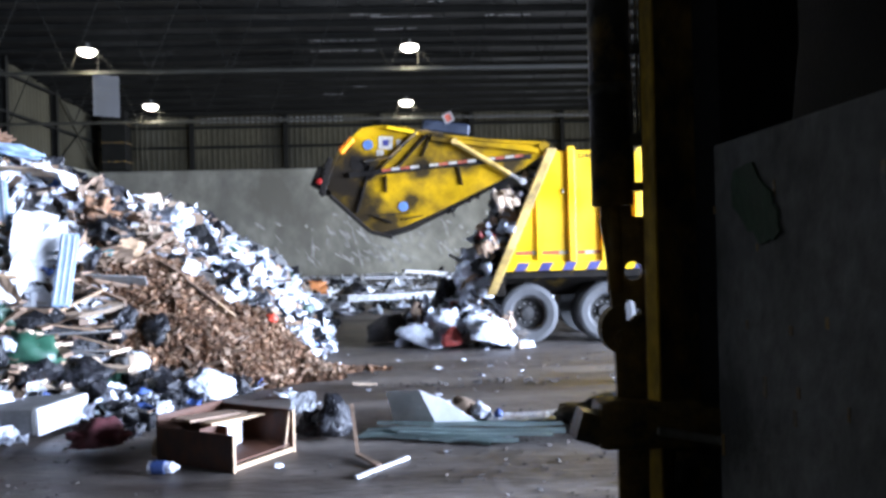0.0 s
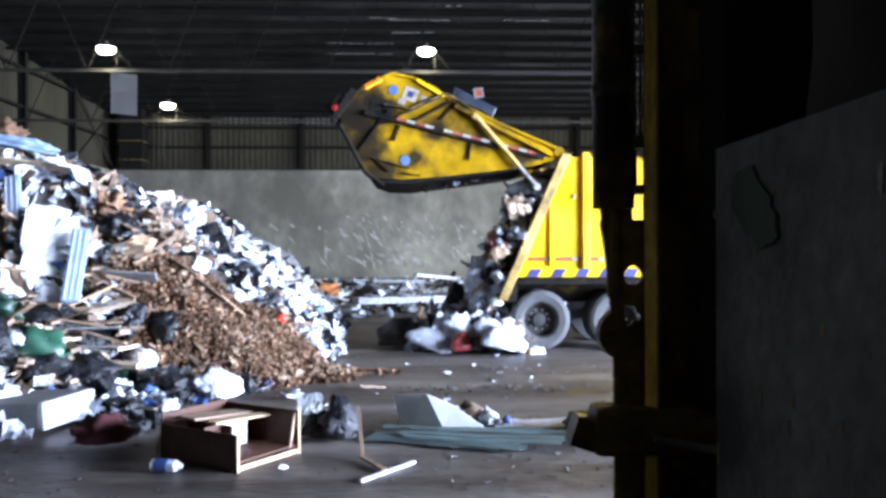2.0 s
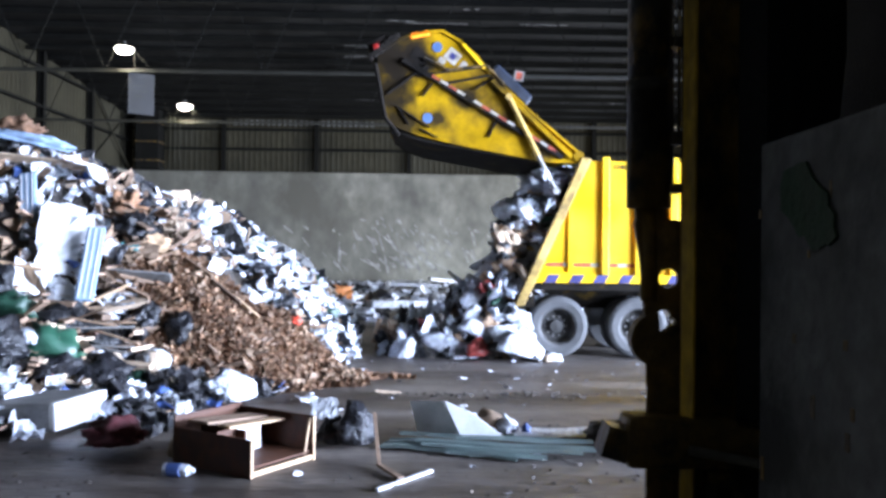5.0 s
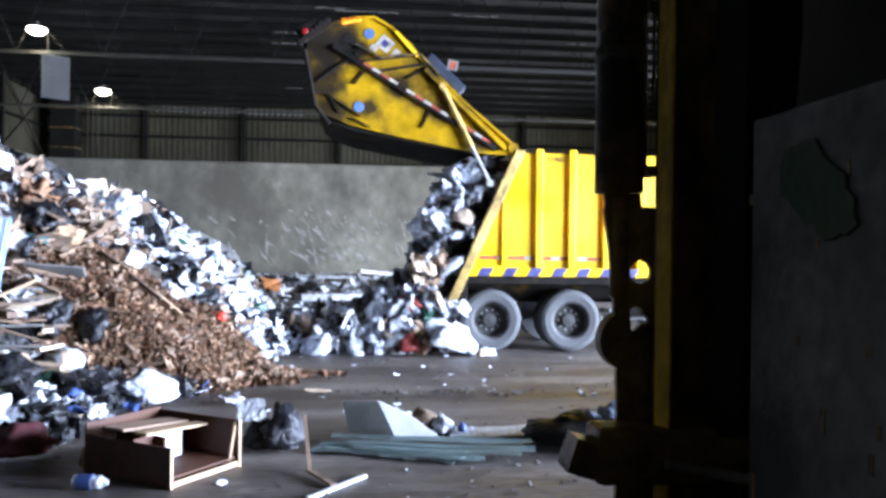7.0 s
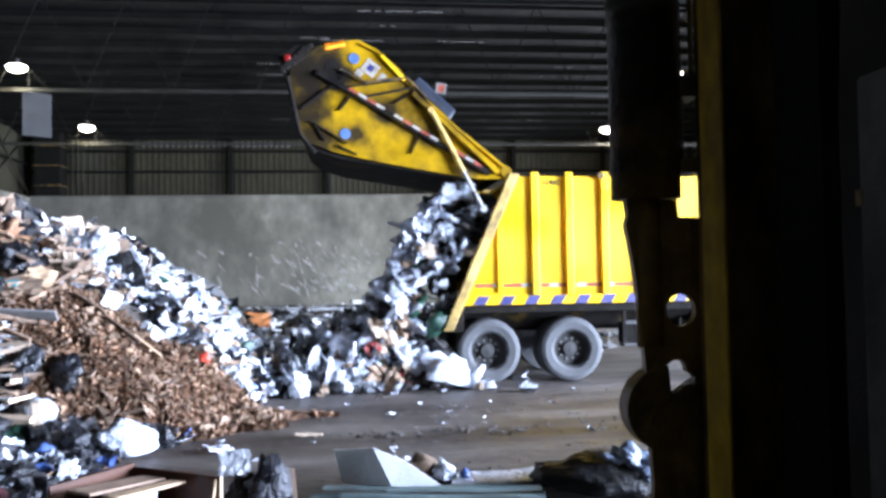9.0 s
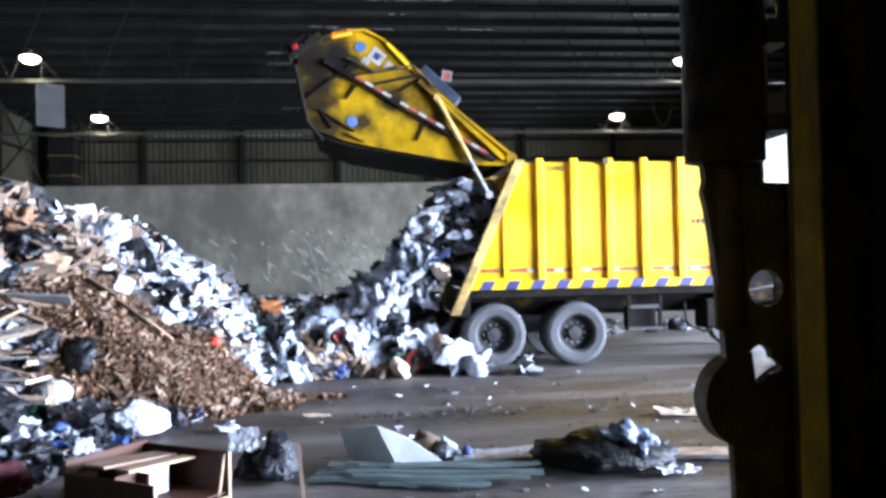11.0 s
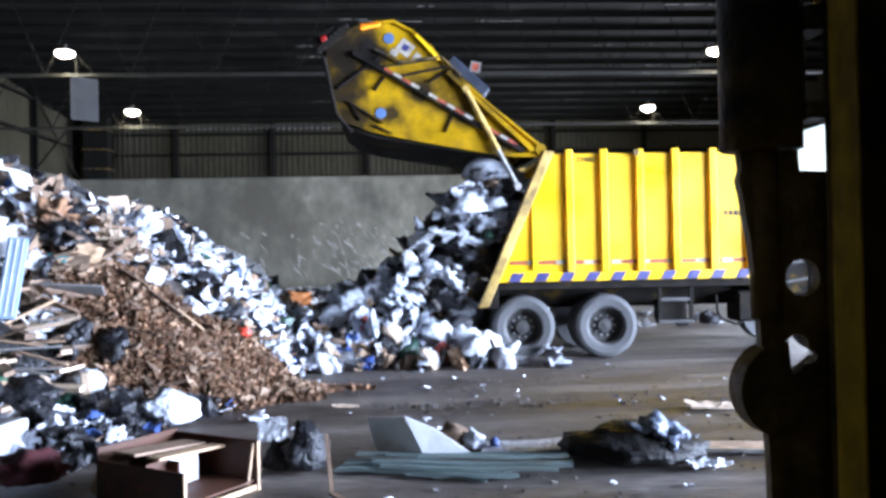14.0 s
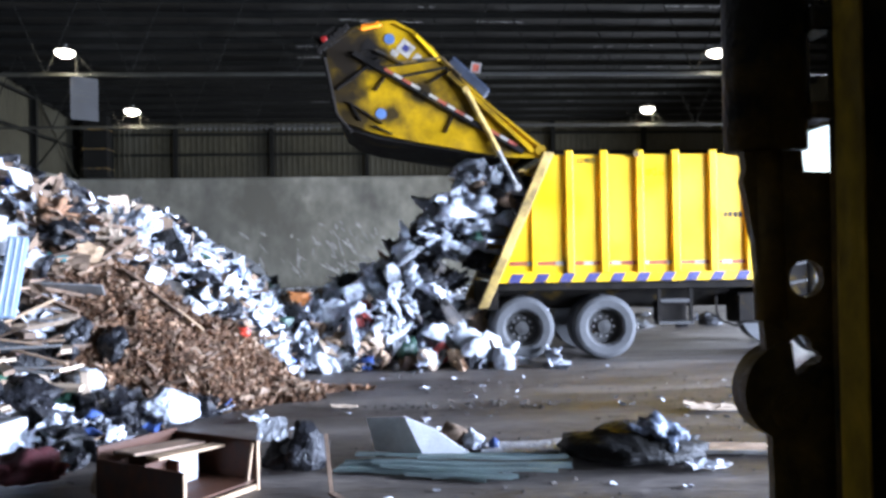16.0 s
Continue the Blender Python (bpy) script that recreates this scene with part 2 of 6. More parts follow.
def bar(bm, a, b, w, h):
    """A bar of w by h from a to b."""
    a, b = Vector(a), Vector(b)
    d = b - a
    bx(bm, (a + b) / 2, (w, h, d.length), d.to_track_quat("Z", "Y").to_matrix().to_4x4())


def prism(bm, pts, y0, y1):
    """The outline pts (x, z) drawn out from y0 to y1."""
    f = [bm.verts.new((x, y0, z)) for x, z in pts]
    k = [bm.verts.new((x, y1, z)) for x, z in pts]
    n = len(pts)
    faces = [bm.faces.new(f), bm.faces.new(k[::-1])]
    for i in range(n):
        faces.append(bm.faces.new((f[(i + 1) % n], f[i], k[i], k[(i + 1) % n])))
    bmesh.ops.recalc_face_normals(bm, faces=faces)


def link(name, bm, material, smooth=False):
    me = bpy.data.meshes.new(name)
    bm.to_mesh(me)
    bm.free()
    me.materials.append(material)
    if smooth:
        me.polygons.foreach_set("use_smooth", [True] * len(me.polygons))
    return new(name, me)


def part(name, bm, material, parent, label="", smooth=False):
    ob = link(name, bm, material, smooth)
    ob.parent = parent
    return tagged(ob, label)


def bevel(bm, w=0.01, seg=1):
    bmesh.ops.bevel(bm, geom=bm.edges[:], offset=w, segments=seg, affect="EDGES", profile=0.6)


def one(fn, *a, **k):
    bm = bmesh.new()
    fn(bm, *a, **k)
    return bm


def boxpart(name, c, s, material, parent, label="", m=None, w=0.006):
    bm = one(bx, c, s, m)
    if w:
        bevel(bm, w)
    return part(name, bm, material, parent, label)


def thing(name, label, category, at=None, group="", kind=""):
    e = new(name)
    e.empty_display_size = 0.2
    if at is not None:
        e.matrix_basis = at
    return tagged(e, label, category, group, kind)


# ---- the hall ----
XL, XR, YB, YF = -19.68, 24.0, 52.93, -7.0
floor_bm = bmesh.new()
bmesh.ops.create_grid(floor_bm, x_segments=60, y_segments=80, size=0.5)
for v in floor_bm.verts:
    v.co = Vector((v.co.x * 64 + 8, v.co.y * 78 + 24, 0))
    v.co.z = -0.012 * abs(noise.noise(Vector((v.co.x * 0.3, v.co.y * 0.5, 0))))
tagged(link("floor", floor_bm, M_FLOOR), "worn dark concrete tipping floor with wet tyre tracks", "floor", kind="structure")


def ridge(bm, x0, x1, z0, z1, y, pitch=0.34, depth=0.022):
    """Ribbed cladding in the plane y from x0 to x1."""
    n = max(2, int((x1 - x0) / pitch))
    xs = []
    for i in range(n):
        a = x0 + (x1 - x0) * i / n
        w = (x1 - x0) / n
        xs += [(a, 0), (a + w * 0.55, 0), (a + w * 0.68, -depth), (a + w * 0.87, -depth)]
    xs.append((x1, 0))
    lo = [bm.verts.new((x, y + d, z0)) for x, d in xs]
    hi = [bm.verts.new((x, y + d, z1)) for x, d in xs]
    for i in range(len(xs) - 1):
        bm.faces.new((lo[i], lo[i + 1], hi[i + 1], hi[i]))


wall_back = boxpart("wall_back", (2.2, YB + 0.4, 3.5), (45.0, 0.8, 7.06), M_PUSH, None, w=0.05)
tagged(wall_back, "scraped grey concrete push wall", "wall", kind="structure")
rng = random.Random(5)
bm = bmesh.new()
for i in range(120):
    x, z = rng.gauss(-1.2, 3.2 if i % 3 else 7.0), 1.0 + rng.random() ** 1.3 * 3.2
    if -17 < x < 21:
        a = radians(rng.gauss(52, 14))
        s = rng.uniform(0.3, 1.7) * (1.25 - 0.2 * z)
        w = rng.uniform(0.05, 0.22)
        prism(bm, [(x + s * p * math.cos(a) + w * q * math.sin(a), z - s * p * math.sin(a) + w * q * math.cos(a)) for p, q in ((-0.5, 0.0), (-0.2, 0.4), (0.1, 0.5), (0.5, 0.1), (0.3, -0.4), (-0.15, -0.5))], YB - 0.006 - 0.00001 * i, YB + 0.01)
part("scrape_marks", bm, M_SCRAPE, wall_back, "pale scrape marks left by loader buckets")["kind"] = "stuff"
COLX = [-13.74 + 6.1 * k for k in range(-1, 7)]
for k, x in enumerate(COLX):
    x1 = min(x + 6.1, XR)
    if x1 - x > 0.5:
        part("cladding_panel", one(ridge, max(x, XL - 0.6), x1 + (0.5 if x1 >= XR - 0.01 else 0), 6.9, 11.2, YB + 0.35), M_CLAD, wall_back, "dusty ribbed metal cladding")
    if XL < x < XR:
        b = bmesh.new()
        for dx in (-0.13, 0.13):
            bx(b, (x, YB + 0.12 + dx, 9.05), (0.26, 0.03, 4.0))
        bx(b, (x, YB + 0.12, 9.05), (0.03, 0.24, 4.0))
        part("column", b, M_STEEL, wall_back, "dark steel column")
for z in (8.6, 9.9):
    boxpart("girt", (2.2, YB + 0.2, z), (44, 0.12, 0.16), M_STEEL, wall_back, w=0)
boxpart("sill", (2.2, YB + 0.15, 7.06), (44.0, 0.5, 0.07), M_PUSH, wall_back, "dusty ledge on top of the concrete", w=0.01)
b = bmesh.new()
for i in range(26):
    bx(b, (-13.0 + i * 0.36, YB + 0.16, 10.35), (0.2, 0.02, 0.34))
part("vent_strip", b, M_FOIL, wall_back, "pale perforated strip under the eave")["kind"] = "stuff"

wall_left = boxpart("wall_left", (XL - 0.4, 22.9, 3.5), (0.8, 60.0, 7.06), M_PUSH, None, w=0.05)
tagged(wall_left, "dusty concrete push wall with metal cladding above", "wall", kind="structure")
bm = one(ridge, YF - 0.5, YB + 0.7, 6.9, 15.5, 0.0, 0.4)
bmesh.ops.transform(bm, matrix=Matrix.Translation((XL - 0.35, 0, 0)) @ Matrix.Rotation(radians(90), 4, "Z"), verts=bm.verts)
part("cladding_panel", bm, M_CLAD, wall_left, "dusty ribbed metal cladding")
for y in (52.6, 46.7, 40.9, 35.1, 29.3, 23.5, 17.7):
    b = bmesh.new()
    for dy in (-0.14, 0.14):
        bx(b, (XL + dy - 0.1, y, 10.5), (0.03, 0.28, 7.0))
    bx(b, (XL - 0.1, y, 10.5), (0.25, 0.03, 7.0))
    part("column", b, M_STEEL, wall_left, "dark steel column")
for z in (9.03, 11.0):
    boxpart("girt", (XL - 0.1, 22.9, z), (0.14, 60, 0.14), M_STEEL, wall_left, w=0)
part("brace", one(bar, (XL + 0.05, 46.7, 10.9), (XL + 0.05, 52.3, 7.2), 0.14, 0.05), M_CLAD, wall_left, "diagonal steel brace")
part("brace", one(bar, (XL + 0.05, 46.7, 7.2), (XL + 0.05, 52.3, 10.9), 0.1, 0.04), M_STEEL, wall_left, "diagonal steel brace")

# east side with the two truck doors
wall_right = thing("wall_right", "dusty metal wall with two open truck doors", "wall", kind="structure")
for y0, y1, z0, z1 in ((YF, -5.0, 0, 15.5), (-5.0, 13.0, 7.2, 15.5), (13.0, 30.5, 0, 15.5), (30.5, 47.5, 8.8, 15.5), (47.5, YB, 0, 15.5)):
    boxpart("wall_bay", (XR + 0.2, (y0 + y1) / 2, (z0 + z1) / 2), (0.4, y1 - y0, z1 - z0), M_CLAD, wall_right, w=0)
wall_front = boxpart("wall_front", (2.2, YF - 0.2, 7.7), (45, 0.4, 15.5), M_CLAD, None, w=0)
tagged(wall_front, "dusty metal wall that closes the hall", "wall", kind="structure")


def roof_z(y):
    return 10.75 + (YB - y) * 0.088 if y > 14 else 10.75 + (YB - 14) * 0.088


bm = bmesh.new()
prism(bm, [(y, z) for y, z in ((YB + 0.8, roof_z(YB + 0.8)), (14, roof_z(14)), (YF - 0.5, roof_z(14)), (YF - 0.5, roof_z(14) + 0.25), (14, roof_z(14) + 0.25), (YB + 0.8, roof_z(YB + 0.8) + 0.25))], -24.5, 20.5)
bmesh.ops.transform(bm, matrix=Matrix.Rotation(radians(90), 4, "Z"), verts=bm.verts)
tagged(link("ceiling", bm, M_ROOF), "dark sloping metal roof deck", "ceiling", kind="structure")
fo = bmesh.new()
frame_roof = thing("roof_frame", "dark steel roof purlins in long rows", "roof beams", kind="structure")
y = 15.0
while y < YB:
    z = roof_z(y) - 0.16
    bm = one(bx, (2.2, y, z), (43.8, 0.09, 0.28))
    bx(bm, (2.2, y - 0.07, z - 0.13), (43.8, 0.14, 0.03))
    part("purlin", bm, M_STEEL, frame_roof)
    for i in range(9):
        if rng.random() < 0.5:
            x = rng.uniform(-6, 23)
            yy, lean = y + rng.uniform(0.4, 1.0), rng.uniform(-0.8, -0.4)
            for k in range(rng.randint(4, 16)):
                if rng.random() < 0.85:
                    bx(fo, (x + k * 0.21, yy + rng.uniform(-0.06, 0.06), z + 0.02), (0.07, rng.uniform(0.35, 0.75), 0.02), Matrix.Rotation(lean, 4, "Z") @ Matrix.Rotation(0.25, 4, "X"))
    y += 1.55
tagged(link("torn_roof_insulation", fo, M_FOIL), "torn pale insulation showing between the purlins", "insulation", kind="stuff")


def truss(y, zb, label):
    t = thing("roof_truss", label, "roof truss", kind="structure")
    top = roof_z(y) - 0.45
    part("bottom_chord", one(bar, (XL, y, zb), (XR, y, zb), 0.1, 0.12), M_CHORD, t, "steel chord darkened so it shows only near the lamps")
    part("top_chord", one(bar, (XL, y, top), (XR, y, top), 0.14, 0.14), M_STEEL, t)
    x, k = XL + 1.0, 0
    while x < XR - 3:
        part("web", one(bar, (x, y, zb), (x + 1.5, y, top), 0.035, 0.035), M_STEEL, t)
        part("web", one(bar, (x + 1.5, y, top), (x + 3.05, y, zb), 0.035, 0.035), M_STEEL, t)
        x += 3.05


truss(31.0, 8.68, "open steel roof truss with lamps above its lower chord")
truss(39.0, 8.06, "open steel roof truss near the back wall")


def high_bay(m):
    t = thing("high_bay_lamp", "glowing high-bay lamp on a short steel bracket", "ceiling lamp", m, "high-bay lamps in two rows")
    bm = bmesh.new()
    bmesh.ops.create_uvsphere(bm, u_segments=20, v_segments=10, radius=0.35)
    bmesh.ops.scale(bm, vec=(1, 1, 0.5), verts=bm.verts)
    bmesh.ops.bisect_plane(bm, geom=bm.verts[:] + bm.edges[:] + bm.faces[:], plane_co=(0, 0, 0.06), plane_no=(0, 0, 1), clear_outer=True)
    part("lens", bm, M_LAMPGLOW, t, "glowing lamp glass", True)
    bm = one(cyl, (0, 0, 0.06), (0, 0, 0.16), 0.3, 20, 0.15)
    cyl(bm, (0, 0, 0.16), (0, 0, 0.3), 0.08, 12)
    part("housing", bm, M_LAMPCAP, t)
    part("stem", one(cyl, (0.33, 0.19, 0.0), (0.33, 0.19, -0.75), 0.03, 8), M_STEEL, t)
    part("bracket", one(bar, (0.36, 0.19, -0.05), (0.95, 0.19, -0.72), 0.04, 0.04), M_STEEL, t)
    part("bracket", one(bar, (0.0, 0.1, 0.3), (0.34, 0.19, -0.02), 0.04, 0.04), M_STEEL, t)
    return t


first_lamp = high_bay(pose(*BAY[0]))
for p in BAY[1:]:
    copy_thing(first_lamp, pose(*p))

pan = thing("hanging_panel", "faded sign panel, darkened, hung from the truss", "sign", pose(-11.3, 31.3, 7.95, 0, 0, 38))
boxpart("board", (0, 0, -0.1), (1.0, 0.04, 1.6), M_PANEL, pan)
for dx in (-0.45, 0.45):
    part("hanger", one(cyl, (dx, 0, 0.66), (dx, 0, 0.8), 0.02, 6), M_STEEL, pan)
for dz, w in ((0.2, 0.5), (0.0, 0.6), (-0.2, 0.4)):
    boxpart("faded_print", (-0.05, -0.026, dz), (w, 0.006, 0.07), M_CHORD, pan, w=0)
duct = thing("corner_duct", "dark boxed duct standing in the corner", "duct", pose(-18.2, 52.0, 7.1))
boxpart("casing", (0, 0, 1.9), (1.5, 1.2, 3.8), M_STEEL, duct, w=0.03)
for k in range(3):
    part("pipe", one(cyl, (1.2 + 0.3 * k, 0.2, 0.4 * k), (1.2 + 0.3 * k, 0.2, 3.6), 0.05, 8), M_CLAD, duct)
for k in range(3):
    boxpart("band", (0, 0, 0.5 + 1.2 * k), (1.54, 1.24, 0.06), M_BLACKST, duct, w=0)


# ---- refuse truck ----
M_NAVY = mat("dark_navy_steel", (0.012, 0.018, 0.032), 0.55, var=0.35, scale=4.0)
TY0, TY1 = 13.5, 16.0
HX, HZ = 2.49, 3.40
truck = thing("garbage_truck", "yellow refuse truck with ribbed body and raised tailgate", "garbage truck")
REAR = lambda z: 1.55 + (z - 0.87) * (2.63 - 1.55) / (3.36 - 0.87)


def side_panel(y0, y1):
    bm = bmesh.new()
    prism(bm, [(REAR(1.41), 1.41), (6.35, 1.41), (6.35, 3.3), (REAR(3.3), 3.3)], y0, y1)
    return bm


body = part("body", side_panel(TY0, TY0 + 0.05), M_YELLOW, truck, "yellow ribbed steel body side")
part("far_side", side_panel(TY1 - 0.05, TY1), M_YELLOW, truck)
boxpart("roof", (4.5, 14.75, 3.3), (3.72, 2.48, 0.06), M_YELLOW, truck)
boxpart("body_floor", (4.0, 14.75, 1.36), (4.6, 2.44, 0.1), M_YDARK, truck)
boxpart("front_bulkhead", (6.33, 14.75, 2.33), (0.06, 2.38, 1.84), M_YDARK, truck)
for x in (2.975, 3.54, 4.13, 4.72, 5.345, 5.95):
    bm = bmesh.new()
    prism(bm, [(x - 0.062, 1.41), (x + 0.062, 1.41), (x + 0.062, 3.39), (x - 0.062, 3.39)], TY0 - 0.075, TY0 + 0.002)
    bevel(bm, 0.012)
    part("rib", bm, M_YELLOW, body)
bm = bmesh.new()
prism(bm, [(2.36, 1.45), (2.435, 1.45), (2.435, 2.52), (2.36, 2.5)], TY0 - 0.05, TY0 + 0.002)
part("rib", bm, M_YELLOW, body)
bm = bmesh.new()
prism(bm, [(REAR(0.87) - 0.09, 0.87), (REAR(0.87) + 0.07, 0.87), (REAR(3.36) + 0.1, 3.36), (REAR(3.36) - 0.06, 3.38)], TY0 - 0.08, TY0 + 0.06)
bevel(bm, 0.01)
part("rear_frame", bm, M_FRAME, truck, "rubbed tan steel edge of the rear opening")
bm = bmesh.new()
prism(bm, [(REAR(0.87) - 0.09, 0.87), (REAR(0.87) + 0.07, 0.87), (REAR(3.36) + 0.1, 3.36), (REAR(3.36) - 0.06, 3.38)], TY1 - 0.06, TY1 + 0.06)
part("rear_frame", bm, M_FRAME, truck, "rubbed tan steel edge of the rear opening")
bm = one(bar, (2.49, TY0, 3.4), (2.49, TY1, 3.4), 0.1, 0.1)
part("hinge_bar", bm, M_YDARK, truck)
for y in (TY0 - 0.05, TY1 + 0.02):
    part("hinge_lug", one(cyl, (2.52, y, 3.4), (2.52, y + 0.05, 3.4), 0.09, 12), M_YDIRTY, truck)
# red and white tape, striped skirt
x, k = 1.98, 0
while x < 6.3:
    w = 0.3 if k % 2 == 0 else 0.16
    boxpart("reflector_tape", (x + w / 2, TY0 - 0.006, 1.575 - 0.004 * k / 4), (w - 0.006, 0.008, 0.062), M_RED if k % 2 == 0 else M_WHITE, body, "red reflective tape" if k % 2 == 0 else "white reflective tape", w=0)
    x, k = x + w, k + 1
bm = bmesh.new()
prism(bm, [(REAR(1.27), 1.27), (6.35, 1.27), (6.35, 1.41), (REAR(1.41), 1.41)], TY0 - 0.05, TY0 + 0.01)
skirt = part("skirt", bm, M_YELLOW, truck, "yellow skirt with blue slanted stripes")
x = 1.95
while x < 6.2:
    bm = bmesh.new()
    prism(bm, [(x, 1.272), (x + 0.19, 1.272), (x + 0.27, 1.408), (x + 0.08, 1.408)], TY0 - 0.056, TY0 - 0.049)
    part("stripe", bm, M_BLUE, skirt, "dark blue slanted stripe")
    x += 0.415
# Near-black bar draws the shade under the skirt
boxpart("skirt_shadow_rail", (4.0, TY0 + 0.1, 1.2), (4.5, 0.12, 0.13), M_YDARK, truck, "dark bar drawing the shade under the skirt", w=0.01)
boxpart("chassis_rail", (5.1, TY0 + 0.75, 0.95), (6.9, 0.1, 0.3), M_YDARK, truck)
boxpart("chassis_rail", (5.1, TY1 - 0.75, 0.95), (6.9, 0.1, 0.3), M_YDARK, truck)
for x in (1.9, 3.0, 4.2, 5.4, 6.6, 7.8):
    boxpart("cross_member", (x, 14.75, 0.95), (0.12, 0.98, 0.22), M_YDARK, truck)
boxpart("rear_sill", (1.72, 14.75, 1.05), (0.16, 2.45, 0.42), M_YDARK, truck, "greasy rear sill")
boxpart("tank", (6.05, 13.9, 0.78), (0.5, 0.5, 0.5), M_YDARK, truck, "black hydraulic tank", w=0.04)
bm = bmesh.new()
bpt = [(5.42, 0.98), (5.44, 0.72), (5.5, 0.58), (5.62, 0.55), (5.74, 0.5), (5.86, 0.52)]
for a, b in zip(bpt, bpt[1:]):
    cyl(bm, (a[0], 13.62, a[1]), (b[0], 13.62, b[1]), 0.022, 8)
part("hose", bm, M_YDARK, truck, "black hanging hydraulic hose")
# ladder step
st = boxpart("side_step", (4.73, 13.66, 0.57), (0.6, 0.24, 0.05), M_RIM, truck, "grey steel side step")
for x in (4.46, 4.99):
    boxpart("step_post", (x, 13.6, 0.92), (0.06, 0.05, 0.66), M_YDARK, st, w=0.004)
boxpart("step_rail", (4.73, 13.6, 0.93), (0.5, 0.05, 0.06), M_RIM, st, w=0.004)
boxpart("step_box", (4.73, 13.86, 0.75), (0.48, 0.3, 0.34), M_YDARK, st, w=0.02)


def wheel(m, deep):
    """Outer tyre with tread, sidewall, dished rim, hub and bolts; its axle lies along y."""
    prof = [(0.30, 0.03), (0.33, 0.0), (0.44, -0.012), (0.495, 0.012), (0.52, 0.05), (0.52, 0.24), (0.49, 0.28), (0.3, 0.28)]
    bm = bmesh.new()
    n = 40
    rings = [[bm.verts.new((r * math.cos(2 * math.pi * i / n), y, r * math.sin(2 * math.pi * i / n))) for r, y in prof] for i in range(n)]
    for i in range(n):
        for k in range(len(prof) - 1):
            bm.faces.new((rings[i][k], rings[i][k + 1], rings[(i + 1) % n][k + 1], rings[(i + 1) % n][k]))
    bmesh.ops.recalc_face_normals(bm, faces=bm.faces[:])
    ty = part("wheel", bm, M_TYRE, truck, "dusty black truck tyre on a steel rim")
    ty.matrix_basis = m
    rp = [(0.3, 0.03), (0.28, 0.05), (0.26, 0.05 + deep), (0.12, 0.06 + deep), (0.11, deep - 0.02), (0.0, deep - 0.03)]
    bm = bmesh.new()
    rings = [[bm.verts.new((r * math.cos(2 * math.pi * i / n), y, r * math.sin(2 * math.pi * i / n))) for r, y in rp] for i in range(n)]
    for i in range(n):
        for k in range(len(rp) - 1):
            bm.faces.new((rings[i][k], rings[i][k + 1], rings[(i + 1) % n][k + 1], rings[(i + 1) % n][k]))
    bmesh.ops.recalc_face_normals(bm, faces=bm.faces[:])
    part("rim", bm, M_RIM, ty, "dirty dished steel rim")
    for i in range(10):
        a = 2 * math.pi * i / 10
        c = (0.17 * math.cos(a), 0.17 * math.sin(a))
        part("bolt", one(cyl, (c[0], deep + 0.07, c[1]), (c[0], deep + 0.02, c[1]), 0.018, 6), M_GREYST, ty)
    return ty


for x in (2.21, 3.575, 7.25):
    wheel(pose(x, 13.6, 0.52), 0.12 if x < 7 else 0.02)
    if x < 7:
        part("inner_tyre", one(cyl, (x, 13.92, 0.52), (x, 14.2, 0.52), 0.52, 32), M_TYRE, truck)
        part("far_tyre", one(cyl, (x, 15.3, 0.52), (x, 15.9, 0.52), 0.52, 32), M_TYRE, truck)
        part("axle", one(cyl, (x, 13.7, 0.52), (x, 15.8, 0.52), 0.1, 12), M_YDARK, truck)
    else:
        part("far_tyre", one(cyl, (x, 15.6, 0.52), (x, 15.9, 0.52), 0.52, 32), M_TYRE, truck)
for x in (2.21, 3.575):
    boxpart("suspension", (x, 13.95, 0.8), (0.5, 0.12, 0.22), M_YDARK, truck)
# cab
bm = bmesh.new()
prism(bm, [(7.1, 1.0), (8.6, 1.0), (8.65, 1.9), (8.35, 2.95), (7.1, 2.95)], 13.55, 15.95)
bevel(bm, 0.06, 2)
cab = part("cab", bm, M_CAB, truck, "white cab")
bm = bmesh.new()
prism(bm, [(7.35, 1.95), (8.4, 1.95), (8.2, 2.75), (7.35, 2.75)], 13.54, 13.556)
part("side_window", bm, M_GLASS, cab, "dark cab side window")
# Block and pipes are invented, to darken the gap behind the cab
boxpart("pump_housing", (6.72, 14.2, 1.5), (0.62, 1.1, 1.1), M_YDARK, truck, "black block filling the gap behind the cab", w=0.04)
for z in (1.15, 1.45, 1.75):
    part("pump_pipe", one(cyl, (6.45, 13.62, z), (6.98, 13.62, z + 0.08), 0.03, 10), M_RIM, truck)
# fleet number and unreadable lettering
fc = bpy.data.curves.new("fleet_number", "FONT")
fc.body, fc.size, fc.extrude = "32460", 0.13, 0.002
fc.materials.append(M_BLACKST)
fo = new("fleet_number", fc)
fo.parent = body
fo.matrix_basis = pose(3.09, TY0 - 0.008, 3.19, 90, 0, 0)
for k in range(4):
    boxpart("lettering_bar", (5.56 + 0.085 * k, TY0 - 0.006, 2.33), (0.06, 0.006, 0.085), M_BLACKST, body, w=0)
boxpart("lifting_eye", (4.07, TY0 - 0.08, 3.33), (0.1, 0.02, 0.1), M_BLACKST, body, w=0.01)

# tailgate, drawn raised; its origin is the hinge
TAILREST = 29.2
tail = thing("tailgate", "", "")
tail.parent = truck
tail.matrix_basis = pose(HX, 14.75, HZ)
tail["label"] = "grimy yellow raised tailgate with hopper"
